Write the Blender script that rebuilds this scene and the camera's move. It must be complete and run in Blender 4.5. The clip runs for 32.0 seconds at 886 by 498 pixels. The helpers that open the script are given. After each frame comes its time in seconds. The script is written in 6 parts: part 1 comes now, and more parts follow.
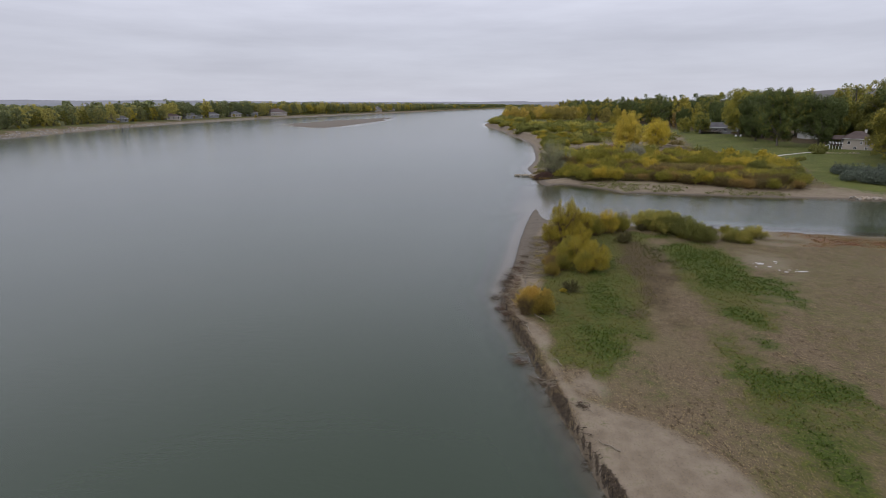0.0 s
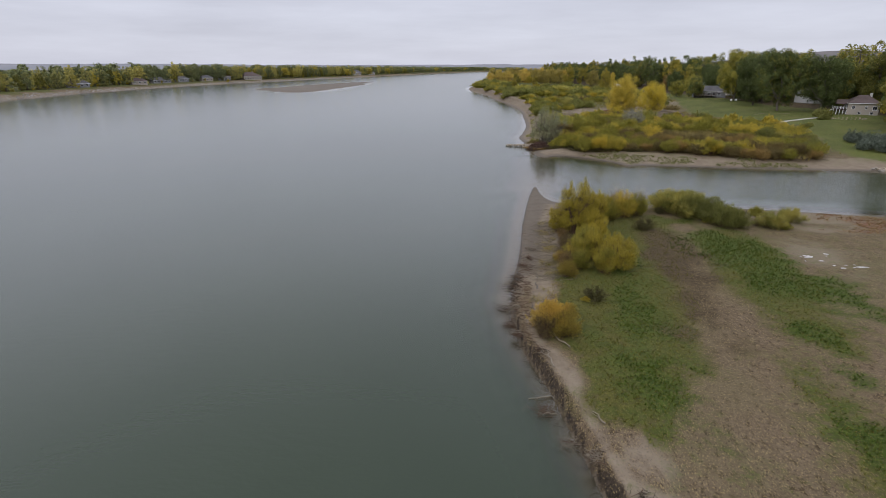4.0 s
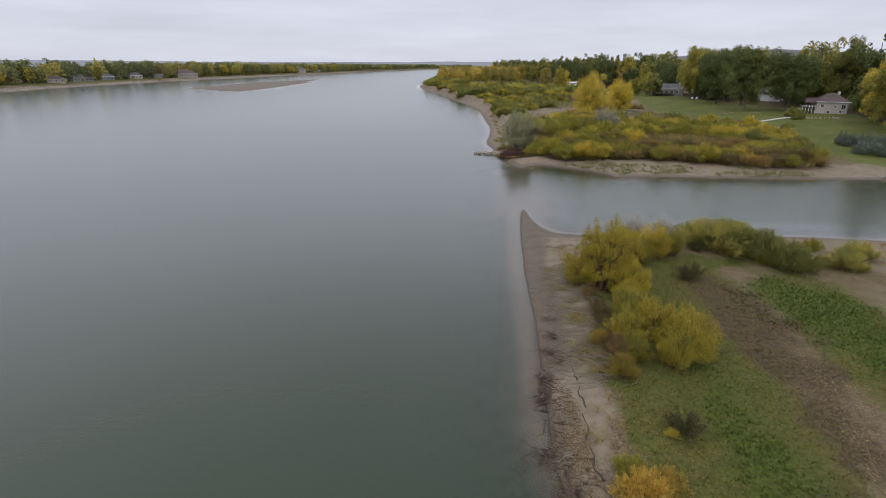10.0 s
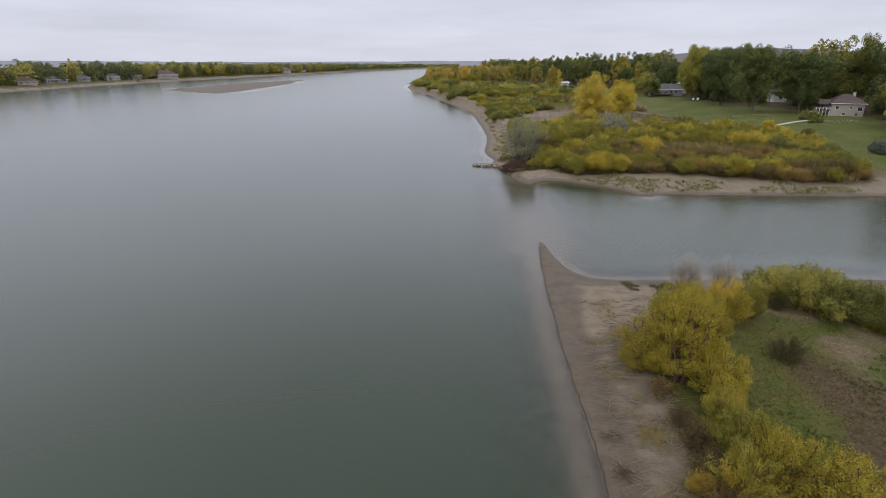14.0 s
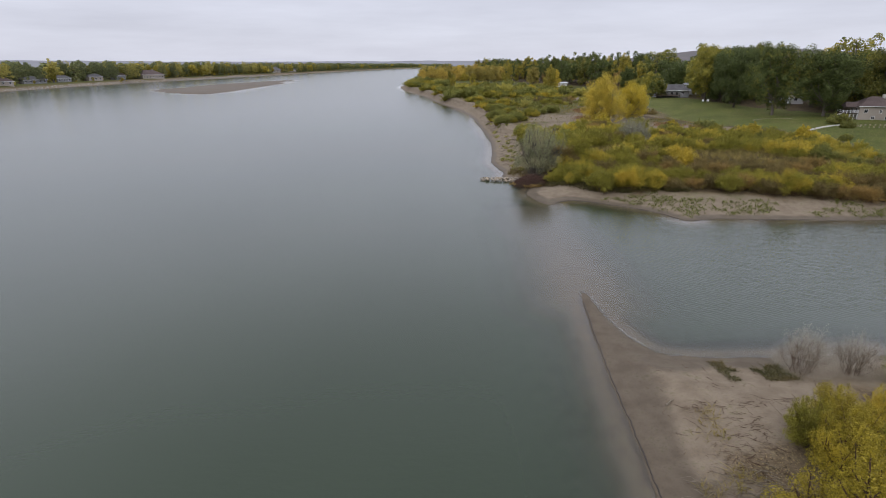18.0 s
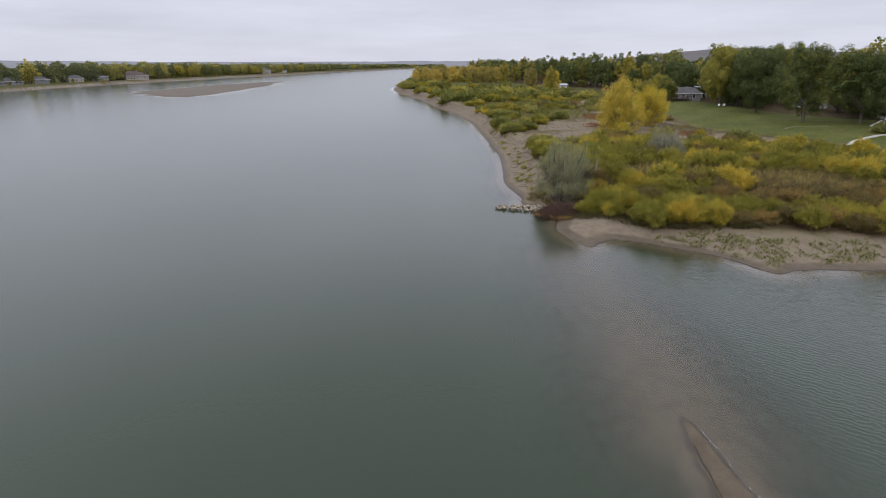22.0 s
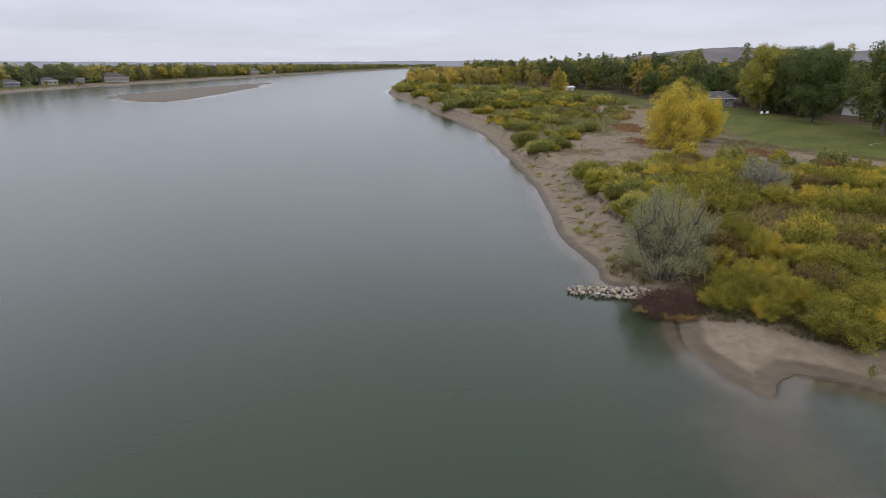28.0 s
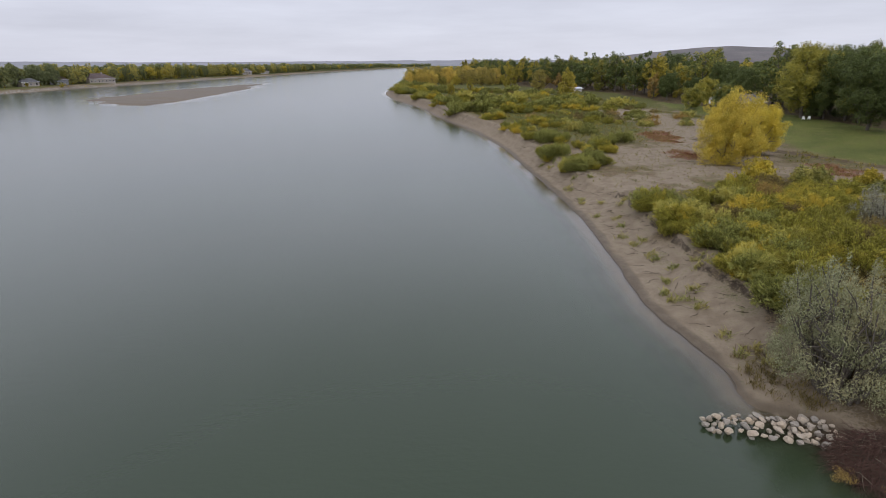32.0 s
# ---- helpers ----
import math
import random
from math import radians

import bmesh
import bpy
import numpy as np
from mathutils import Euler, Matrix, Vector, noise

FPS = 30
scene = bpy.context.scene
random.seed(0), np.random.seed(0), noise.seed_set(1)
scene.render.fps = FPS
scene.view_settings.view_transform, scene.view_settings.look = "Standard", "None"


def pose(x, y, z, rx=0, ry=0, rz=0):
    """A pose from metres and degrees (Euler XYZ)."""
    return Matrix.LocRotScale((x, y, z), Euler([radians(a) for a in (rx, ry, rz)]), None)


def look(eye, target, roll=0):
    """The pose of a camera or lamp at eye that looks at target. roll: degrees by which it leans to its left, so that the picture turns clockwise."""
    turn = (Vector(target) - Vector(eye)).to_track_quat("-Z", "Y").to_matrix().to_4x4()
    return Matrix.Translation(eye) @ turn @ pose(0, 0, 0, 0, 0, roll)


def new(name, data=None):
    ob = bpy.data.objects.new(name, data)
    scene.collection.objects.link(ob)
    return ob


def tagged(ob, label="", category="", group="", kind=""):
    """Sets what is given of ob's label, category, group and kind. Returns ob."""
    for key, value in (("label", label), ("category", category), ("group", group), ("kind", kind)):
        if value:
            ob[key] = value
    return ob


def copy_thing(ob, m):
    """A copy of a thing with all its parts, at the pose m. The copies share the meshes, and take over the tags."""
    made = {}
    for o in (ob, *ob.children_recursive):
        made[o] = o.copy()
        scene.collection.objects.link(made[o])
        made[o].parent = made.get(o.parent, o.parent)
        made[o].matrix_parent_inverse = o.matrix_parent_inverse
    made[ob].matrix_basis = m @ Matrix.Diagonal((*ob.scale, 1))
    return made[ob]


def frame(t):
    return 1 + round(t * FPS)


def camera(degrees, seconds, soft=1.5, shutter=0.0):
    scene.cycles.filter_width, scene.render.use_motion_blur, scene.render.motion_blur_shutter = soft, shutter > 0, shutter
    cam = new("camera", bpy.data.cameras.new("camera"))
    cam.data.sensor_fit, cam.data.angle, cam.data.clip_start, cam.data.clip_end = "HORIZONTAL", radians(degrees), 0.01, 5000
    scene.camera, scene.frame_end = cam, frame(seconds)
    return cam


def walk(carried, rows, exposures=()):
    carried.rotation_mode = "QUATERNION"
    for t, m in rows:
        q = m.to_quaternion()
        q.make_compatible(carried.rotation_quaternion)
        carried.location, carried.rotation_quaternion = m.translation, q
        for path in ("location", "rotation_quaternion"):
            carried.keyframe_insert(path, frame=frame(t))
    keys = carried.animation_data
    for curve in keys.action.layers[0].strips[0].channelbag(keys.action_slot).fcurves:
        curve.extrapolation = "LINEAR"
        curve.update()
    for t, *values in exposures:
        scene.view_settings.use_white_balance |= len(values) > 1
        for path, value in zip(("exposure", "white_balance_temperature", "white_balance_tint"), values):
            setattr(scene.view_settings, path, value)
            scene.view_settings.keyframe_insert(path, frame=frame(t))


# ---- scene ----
cam = camera(81.7, 32.0, 0.6)
PATH = [
    (0, (1.463, -11.288, 18.255), (1.197, -9.381, 17.712), 0.1),
    (1, (1.052, -8.686, 18.156), (0.805, -6.778, 17.609), 0.2),
    (2, (0.705, -6.052, 18.183), (0.474, -4.147, 17.619), 0.1),
    (3, (0.027, -3.599, 18.173), (-0.19, -1.704, 17.572), 0.1),
    (3.5, (-0.375, -2.357, 18.116), (-0.582, -0.48, 17.457), 0.0),
    (5.5, (-2.03, 2.98, 18.113), (-2.189, 4.857, 17.439), 0.1),
    (6, (-2.412, 4.338, 18.092), (-2.554, 6.216, 17.418), 0.1),
    (7, (-3.161, 7.085, 18.015), (-3.231, 8.967, 17.341), 0.0),
    (8, (-3.767, 9.871, 17.995), (-3.811, 11.753, 17.321), 0.0),
    (9, (-4.234, 12.793, 17.973), (-4.259, 14.676, 17.297), 0.1),
    (10, (-4.584, 15.933, 17.911), (-4.596, 17.816, 17.235), 0.1),
    (11, (-4.948, 19.048, 17.999), (-4.948, 20.93, 17.322), -0.1),
    (12, (-5.219, 22.12, 18.118), (-5.209, 24.002, 17.44), -0.1),
    (13, (-5.624, 25.236, 18.226), (-5.603, 27.117, 17.548), -0.0),
    (14, (-6.025, 28.433, 18.351), (-5.994, 30.314, 17.673), -0.1),
    (14.5, (-6.244, 30.072, 18.41), (-6.209, 31.953, 17.732), 0.0),
    (16.5, (-6.993, 36.485, 18.531), (-6.943, 38.365, 17.851), -0.1),
    (17, (-7.238, 38.137, 18.493), (-7.185, 40.017, 17.813), -0.1),
    (18, (-7.708, 41.682, 18.412), (-7.648, 43.562, 17.733), -0.1),
    (19, (-8.117, 45.257, 18.462), (-8.049, 47.137, 17.782), -0.0),
    (20, (-8.587, 49.17, 18.427), (-8.513, 51.05, 17.748), -0.0),
    (21, (-8.811, 53.576, 18.455), (-8.73, 55.456, 17.776), -0.1),
    (22, (-9.18, 57.997, 18.891), (-9.093, 59.876, 18.213), -0.1),
    (23, (-9.592, 62.255, 18.953), (-9.501, 64.134, 18.274), -0.1),
    (24, (-9.947, 66.834, 19.025), (-9.852, 68.713, 18.346), -0.1),
    (25, (-10.538, 71.269, 19.159), (-10.437, 73.148, 18.48), -0.2),
    (25.5, (-10.936, 73.451, 19.254), (-10.831, 75.33, 18.577), -0.1),
    (27.5, (-12.5, 82.062, 19.806), (-12.385, 83.939, 19.128), -0.2),
    (28, (-12.863, 84.313, 19.879), (-12.746, 86.19, 19.2), -0.2),
    (29, (-13.595, 89.012, 20.052), (-13.473, 90.889, 19.372), -0.3),
    (30, (-14.364, 93.7, 20.247), (-14.237, 95.576, 19.566), -0.3),
    (31, (-15.089, 98.477, 20.35), (-14.958, 100.353, 19.668), -0.4),
    (32, (-15.737, 102.931, 20.344), (-15.602, 104.806, 19.663), -0.3),
]
walk(cam, [(t, look(eye, target, roll)) for t, eye, target, roll in PATH], [(0, -0.27), (2, -0.26), (3.5, -0.16), (6, -0.04), (32, -0.04)])

# ---------------------------------------------------------------- world and light
def sky_world():
    w = bpy.data.worlds.new("overcast_sky")
    scene.world = w
    w.use_nodes = True
    nt = w.node_tree
    nt.nodes.clear()
    n, l = nt.nodes.new, nt.links.new
    out, bg = n("ShaderNodeOutputWorld"), n("ShaderNodeBackground")
    sky = n("ShaderNodeTexSky")
    sky.sky_type, sky.sun_disc = "NISHITA", False
    sky.sun_elevation, sky.sun_rotation = SUN_UP, SUN_TURN
    dim = n("ShaderNodeMixRGB")
    dim.blend_type, dim.inputs[0].default_value, dim.inputs[2].default_value = "MULTIPLY", 1.0, (0.1, 0.1, 0.1, 1)
    l(sky.outputs[0], dim.inputs[1])
    tc, mp = n("ShaderNodeTexCoord"), n("ShaderNodeMapping")
    mp.inputs["Scale"].default_value = (2.2, 2.2, 16.0)
    l(tc.outputs["Generated"], mp.inputs[0])
    nz = n("ShaderNodeTexNoise")
    nz.inputs["Scale"].default_value, nz.inputs["Detail"].default_value, nz.inputs["Roughness"].default_value = 1.6, 6, 0.55
    l(mp.outputs[0], nz.inputs[0])
    ramp = n("ShaderNodeValToRGB")
    ramp.color_ramp.elements[0].position, ramp.color_ramp.elements[0].color = 0.30, (0.624, 0.636, 0.744, 1)
    ramp.color_ramp.elements[1].position, ramp.color_ramp.elements[1].color = 0.72, (0.748, 0.765, 0.886, 1)
    l(nz.outputs[0], ramp.inputs[0])
    # an overcast dome is brighter towards the zenith
    sep, rise = n("ShaderNodeSeparateXYZ"), n("ShaderNodeMapRange")
    l(tc.outputs["Generated"], sep.inputs[0])
    l(sep.outputs["Z"], rise.inputs[0])
    for i, v in ((1, 0.11), (2, 0.36), (3, SKY_LOW), (4, SKY_HIGH)):
        rise.inputs[i].default_value = v
    dome = n("ShaderNodeMixRGB")
    dome.blend_type, dome.inputs[0].default_value = "MULTIPLY", 1.0
    l(ramp.outputs[0], dome.inputs[1])
    l(rise.outputs[0], dome.inputs[2])
    mix = n("ShaderNodeMixRGB")
    mix.inputs[0].default_value = 0.93
    l(dim.outputs[0], mix.inputs[1])
    l(dome.outputs[0], mix.inputs[2])
    l(mix.outputs[0], bg.inputs[0])
    bg.inputs[1].default_value = 1.0
    l(bg.outputs[0], out.inputs[0])


SUN_UP, SUN_TURN = radians(42), radians(200)
SKY_LOW, SKY_HIGH = 1.02, 1.85
sky_world()
sun = new("sun", bpy.data.lights.new("sun", "SUN"))
sun.data.energy, sun.data.angle, sun.data.color = 0.6, radians(25), (1.0, 0.97, 0.93)
sun.matrix_world = look((0, 0, 100), (math.sin(SUN_TURN) * -90, math.cos(SUN_TURN) * -90, 100 - 90 * math.tan(SUN_UP)))


# ---------------------------------------------------------------- materials
class Nodes:
    """A material's node tree with short ways to add nodes."""

    def __init__(self, name, rough=0.9, spec=0.2):
        self.m = bpy.data.materials.new(name)
        self.m.use_nodes = True
        self.nt = self.m.node_tree
        self.b = self.nt.nodes["Principled BSDF"]
        self.out = self.nt.nodes["Material Output"]
        self.b.inputs["Roughness"].default_value = rough
        self.b.inputs["Specular IOR Level"].default_value = spec

    def add(self, kind, ins=()):
        nd = self.nt.nodes.new("ShaderNode" + kind)
        for k, v in dict(ins).items():
            self.put(nd.inputs[k], v)
        return nd

    def put(self, sock, v):
        if isinstance(v, bpy.types.NodeSocket):
            self.nt.links.new(v, sock)
        else:
            if isinstance(v, tuple) and len(v) == 3 and sock.type == "RGBA":
                v = (*v, 1)
            sock.default_value = v

    def place(self, scale=(1, 1, 1), own=False):
        tc = self.add("TexCoord")
        if own:
            return self.add("Mapping", {0: tc.outputs["Object"], "Scale": scale}).outputs[0]
        geo = self.add("NewGeometry")
        return self.add("Mapping", {0: geo.outputs["Position"], "Scale": scale}).outputs[0]

    def noise(self, scale, detail=4, rough=0.55, vec=None):
        ins = {"Scale": scale, "Detail": detail, "Roughness": rough, 0: vec or self.place()}
        return self.add("TexNoise", ins).outputs[0]

    def ramp(self, fac, lo, hi):
        nd = self.add("MapRange", {0: fac, 1: lo, 2: hi})
        nd.interpolation_type = "SMOOTHSTEP"
        return nd.outputs[0]

    def mix(self, fac, a, b, blend="MIX"):
        nd = self.add("MixRGB", {0: fac, 1: a, 2: b})
        nd.blend_type = blend
        return nd.outputs[0]

    def math(self, op, a, b=0.0):
        nd = self.add("Math", {0: a, 1: b})
        nd.operation = op
        return nd.outputs[0]

    def attr(self, name):
        nd = self.add("Attribute")
        nd.attribute_name = name
        return nd.outputs["Fac"]

    def bump(self, height, strength=0.5, dist=0.05):
        nd = self.add("Bump", {"Height": height, "Strength": strength, "Distance": dist})
        self.put(self.b.inputs["Normal"], nd.outputs[0])

    def color(self, c):
        self.put(self.b.inputs["Base Color"], c)


def leaf_mat(name, young, ripe, turned, share=0.3, glow=0.25):
    """Leaves in three tones: mostly young to ripe from leaf to leaf, turned on some clumps and some plants."""
    k = Nodes(name, 0.65, 0.25)
    isl = k.add("NewGeometry").outputs["Random Per Island"]
    own = k.add("ObjectInfo").outputs["Random"]
    base = k.mix(isl, tuple(v * 0.58 for v in young), tuple(v * 1.12 for v in ripe))
    clump = k.noise(0.55, 2, 0.5)
    f = k.math("ADD", k.math("MULTIPLY", own, 0.55), k.math("MULTIPLY", clump, 0.9))
    f = k.ramp(f, 1.05 - share, 1.25 - share * 0.6)
    col = k.mix(f, base, k.mix(isl, turned, tuple(min(1, v * 1.25) for v in turned)))
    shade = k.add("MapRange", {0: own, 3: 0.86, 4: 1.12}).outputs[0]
    col = k.mix(1.0, col, shade, "MULTIPLY")
    k.color(col)
    tr = k.add("BsdfTranslucent", {0: col})
    mx = k.add("MixShader", {0: glow, 1: k.b.outputs[0], 2: tr.outputs[0]})
    k.nt.links.new(mx.outputs[0], k.out.inputs[0])
    return k.m


def bark_mat(name, dark, light):
    k = Nodes(name, 0.95, 0.1)
    nz = k.noise(3.0, 6, 0.65, k.place((3, 3, 0.6)))
    k.color(k.mix(nz, dark, light))
    k.bump(nz, 0.8, 0.06)
    return k.m


def plain_mat(name, a, b, scale=2.0, rough=0.8, spec=0.3, bump=0.3, dist=0.02, metal=0.0):
    k = Nodes(name, rough, spec)
    big, fine = k.noise(scale * 0.2, 3), k.noise(scale * 4, 5)
    f = k.math("ADD", k.math("MULTIPLY", big, 0.6), k.math("MULTIPLY", fine, 0.4))
    k.color(k.mix(k.ramp(f, 0.3, 0.7), a, b))
    k.b.inputs["Metallic"].default_value = metal
    k.bump(fine, bump, dist)
    return k.m


def stone_mat(name):
    """Boulders from grey to tan, each in its own tone."""
    k = Nodes(name, 0.9, 0.2)
    own = k.add("ObjectInfo").outputs["Random"]
    big, fine = k.noise(1.8, 3), k.noise(9, 5)
    tone = k.mix(own, (0.23, 0.21, 0.18), (0.42, 0.335, 0.235))
    col = k.mix(k.ramp(big, 0.35, 0.7), tone, k.mix(0.5, tone, (0.34, 0.30, 0.24)))
    k.color(k.mix(k.math("MULTIPLY", k.ramp(fine, 0.5, 0.7), 0.5), col, (0.13, 0.115, 0.095)))
    k.bump(fine, 0.6, 0.04)
    return k.m


def ground_mat():
    k = Nodes("river_ground", 0.95, 0.15)
    big, mid, fine, grit = k.noise(0.12, 4), k.noise(0.9, 5), k.noise(4.5, 6, 0.65), k.noise(22, 3, 0.6)
    var = k.math("ADD", k.math("MULTIPLY", mid, 0.5), k.math("MULTIPLY", fine, 0.5))

    def mask(name, soft=0.22, ragged=1.5):
        a = k.attr(name)
        v = k.math("ADD", a, k.math("MULTIPLY", k.math("SUBTRACT", var, 0.5), ragged))
        return k.ramp(v, 0.5 - soft, 0.5 + soft)

    tracks = k.noise(1.6, 5, 0.7, k.place((1.9, 1.0, 1)))
    dirt = k.mix(k.ramp(fine, 0.3, 0.7), (0.086, 0.061, 0.036), (0.160, 0.118, 0.074))
    dirt = k.mix(k.ramp(tracks, 0.55, 0.62), dirt, (0.056, 0.038, 0.019))
    dirt = k.mix(k.math("MULTIPLY", k.ramp(grit, 0.57, 0.66), 0.55), dirt, (0.29, 0.22, 0.12))
    dirt = k.mix(k.math("MULTIPLY", k.ramp(big, 0.45, 0.65), 0.4), dirt, (0.13, 0.11, 0.055))
    sand = k.mix(k.ramp(mid, 0.3, 0.7), (0.164, 0.129, 0.089), (0.228, 0.184, 0.132))
    sand = k.mix(k.math("MULTIPLY", k.ramp(grit, 0.58, 0.72), 0.35), sand, (0.17, 0.14, 0.105))
    grass = k.mix(k.ramp(fine, 0.3, 0.7), (0.048, 0.051, 0.010), (0.104, 0.098, 0.021))
    grass = k.mix(k.math("MULTIPLY", k.ramp(k.noise(0.45, 5, 0.65), 0.42, 0.6), 0.75), grass, k.mix(k.ramp(fine, 0.3, 0.7), (0.042, 0.058, 0.010), (0.085, 0.098, 0.019)))
    grass = k.mix(k.math("MULTIPLY", k.ramp(mid, 0.57, 0.7), 0.4), grass, (0.125, 0.098, 0.045))
    grass = k.mix(k.math("MULTIPLY", k.ramp(grit, 0.52, 0.66), 0.5), grass, (0.035, 0.036, 0.012))
    lush = k.mix(k.ramp(fine, 0.32, 0.68), (0.022, 0.040, 0.005), (0.066, 0.090, 0.012))
    lawn_dry = k.ramp(k.noise(0.22, 5, 0.65), 0.5, 0.68)
    lawn = k.mix(k.ramp(k.math("ADD", k.math("MULTIPLY", big, 0.6), k.math("MULTIPLY", fine, 0.4)), 0.3, 0.7), (0.050, 0.070, 0.011), (0.104, 0.118, 0.023))
    lawn = k.mix(k.math("MULTIPLY", lawn_dry, 0.32), lawn, (0.150, 0.118, 0.050))
    litter = k.mix(k.ramp(fine, 0.3, 0.7), (0.034, 0.024, 0.013), (0.095, 0.068, 0.035))
    red = k.mix(k.ramp(fine, 0.3, 0.7), (0.085, 0.034, 0.020), (0.19, 0.085, 0.048))
    # dark earth, its colour lowered further to carry the undercut's black shade
    soil = k.mix(k.ramp(fine, 0.3, 0.7), (0.018, 0.014, 0.010), (0.080, 0.060, 0.041))
    straw, crumb = k.noise(8.5, 2, 0.5, k.place((1.8, 0.9, 1))), k.noise(8.5, 3, 0.6, k.place((1.5, 0.9, 1)))
    EDGES = {"sand": (0.28, 0.9), "grass": (0.45, 2.4), "lush": (0.45, 2.2), "soil": (0.2, 2.0)}
    col = dirt
    for name, c in (("sand", sand), ("grass", grass), ("lush", lush), ("lawn", lawn), ("litter", litter), ("red", red), ("soil", soil)):
        col = k.mix(mask(name, *EDGES.get(name, (0.22, 1.5))), col, c)
    # leaf litter, straw and dark crumbs over all that is not clean sand, fewest where the grass is lush
    rough_part = k.math("SUBTRACT", 1.0, k.math("MULTIPLY", mask("sand"), 0.7))
    rough_part = k.math("MULTIPLY", rough_part, k.math("SUBTRACT", 1.0, k.math("MULTIPLY", k.math("MAXIMUM", mask("lush"), mask("grass")), 0.55)))
    col = k.mix(k.math("MULTIPLY", k.math("MULTIPLY", k.ramp(straw, 0.58, 0.64), rough_part), 0.6), col, (0.30, 0.225, 0.105))
    col = k.mix(k.math("MULTIPLY", k.math("MULTIPLY", k.ramp(crumb, 0.57, 0.64), rough_part), 0.7), col, (0.026, 0.019, 0.010))
    wet = k.ramp(k.attr("wet"), 0.15, 0.85)
    col = k.mix(wet, col, k.mix(1.0, col, (0.55, 0.54, 0.52), "MULTIPLY"))
    k.color(col)
    k.put(k.b.inputs["Roughness"], k.add("MapRange", {0: wet, 3: 0.95, 4: 0.6}).outputs[0])
    smooth = k.math("SUBTRACT", 1.0, k.math("MULTIPLY", k.attr("sand"), 0.93))
    k.bump(k.math("MULTIPLY", k.math("ADD", fine, k.math("MULTIPLY", tracks, 0.8)), smooth), 0.7, 0.09)
    return k.m


def water_mat():
    """Turbid river water: its bed shows only through the shallows."""
    k = Nodes("river_water", 0.16, 0.55)
    k.b.inputs["Specular Tint"].default_value = (0.95, 0.98, 1.0, 1)
    k.b.inputs["IOR"].default_value = 1.365
    slow = k.noise(0.03, 3, 0.5, k.place((1, 0.35, 1)))
    k.color(k.mix(k.ramp(slow, 0.3, 0.7), (0.021, 0.034, 0.015), (0.027, 0.041, 0.019)))
    chop = k.noise(1.5, 4, 0.55, k.place((0.75, 1.5, 1)))
    small = k.noise(5.0, 3, 0.5, k.place((0.7, 1.3, 1)))
    swirl = k.ramp(k.noise(0.045, 4, 0.6, k.place((1, 0.5, 1))), 0.35, 0.7)
    wave = k.add("TexWave", {0: k.place((0.8, 1.0, 1)), "Scale": 1.2, "Distortion": 7.0, "Detail": 3.0, "Detail Scale": 1.2})
    wave.wave_type, wave.bands_direction = "BANDS", "DIAGONAL"
    wave = wave.outputs["Fac"]
    calm = k.attr("ripple")
    h = k.math("ADD", k.math("MULTIPLY", chop, 0.55), k.math("MULTIPLY", small, 0.18))
    h = k.math("MULTIPLY", h, k.add("MapRange", {0: swirl, 3: 0.45, 4: 1.0}).outputs[0])
    h = k.math("MULTIPLY", h, k.math("ADD", 1.0, k.math("MULTIPLY", calm, 0.9)))
    h = k.math("ADD", h, k.math("MULTIPLY", k.math("MULTIPLY", wave, calm), 0.36))
    k.put(k.b.inputs["Roughness"], k.add("MapRange", {0: calm, 3: 0.16, 4: 0.10}).outputs[0])
    k.bump(h, 0.40, 0.07)
    gap = k.math("POWER", 2.718, k.math("MULTIPLY", k.attr("depth"), -1.5))
    clear = k.add("BsdfTransparent", {0: (0.94, 0.95, 0.91)})
    film = k.add("BsdfGlossy", {0: (1, 1, 1), "Roughness": 0.12})
    fres = k.add("Fresnel", {0: 1.333})
    shallow = k.add("MixShader", {0: fres.outputs[0], 1: clear.outputs[0], 2: film.outputs[0]})
    mx = k.add("MixShader", {0: gap, 1: k.b.outputs[0], 2: shallow.outputs[0]})
    k.nt.links.new(mx.outputs[0], k.out.inputs[0])
    return k.m


GROUND, WATER = ground_mat(), water_mat()
LEAF_WILLOW = leaf_mat("willow_leaves", (0.235, 0.228, 0.034), (0.380, 0.345, 0.055), (0.46, 0.345, 0.045), 0.30, 0.42)
LEAF_GREEN_WILLOW = leaf_mat("green_willow_leaves", (0.155, 0.170, 0.040), (0.265, 0.262, 0.066), (0.33, 0.285, 0.065), 0.30, 0.42)
LEAF_PALE_WILLOW = leaf_mat("pale_willow_leaves", (0.20, 0.215, 0.050), (0.33, 0.33, 0.085), (0.40, 0.35, 0.080), 0.30, 0.42)
LEAF_GOLD = leaf_mat("golden_leaves", (0.330, 0.268, 0.030), (0.450, 0.355, 0.038), (0.50, 0.370, 0.032), 0.20, 0.34)
# gold leaves with their colour lifted to stand in for hazy brightness on crowns
LEAF_GOLD_LIFTED = leaf_mat("poplar_leaves", (0.43, 0.37, 0.055), (0.42, 0.35, 0.058), (0.50, 0.38, 0.055), 0.3, 0.35)
LEAF_GROVE = leaf_mat("orange_poplar_leaves", (0.38, 0.32, 0.085), (0.44, 0.36, 0.085), (0.50, 0.36, 0.070), 0.3, 0.35)
LEAF_RUST = leaf_mat("rusty_leaves", (0.165, 0.128, 0.046), (0.245, 0.190, 0.062), (0.28, 0.185, 0.055), 0.35, 0.38)
LEAF_SILVER = leaf_mat("silvery_leaves", (0.20, 0.21, 0.105), (0.33, 0.335, 0.185), (0.28, 0.25, 0.13), 0.30, 0.30)
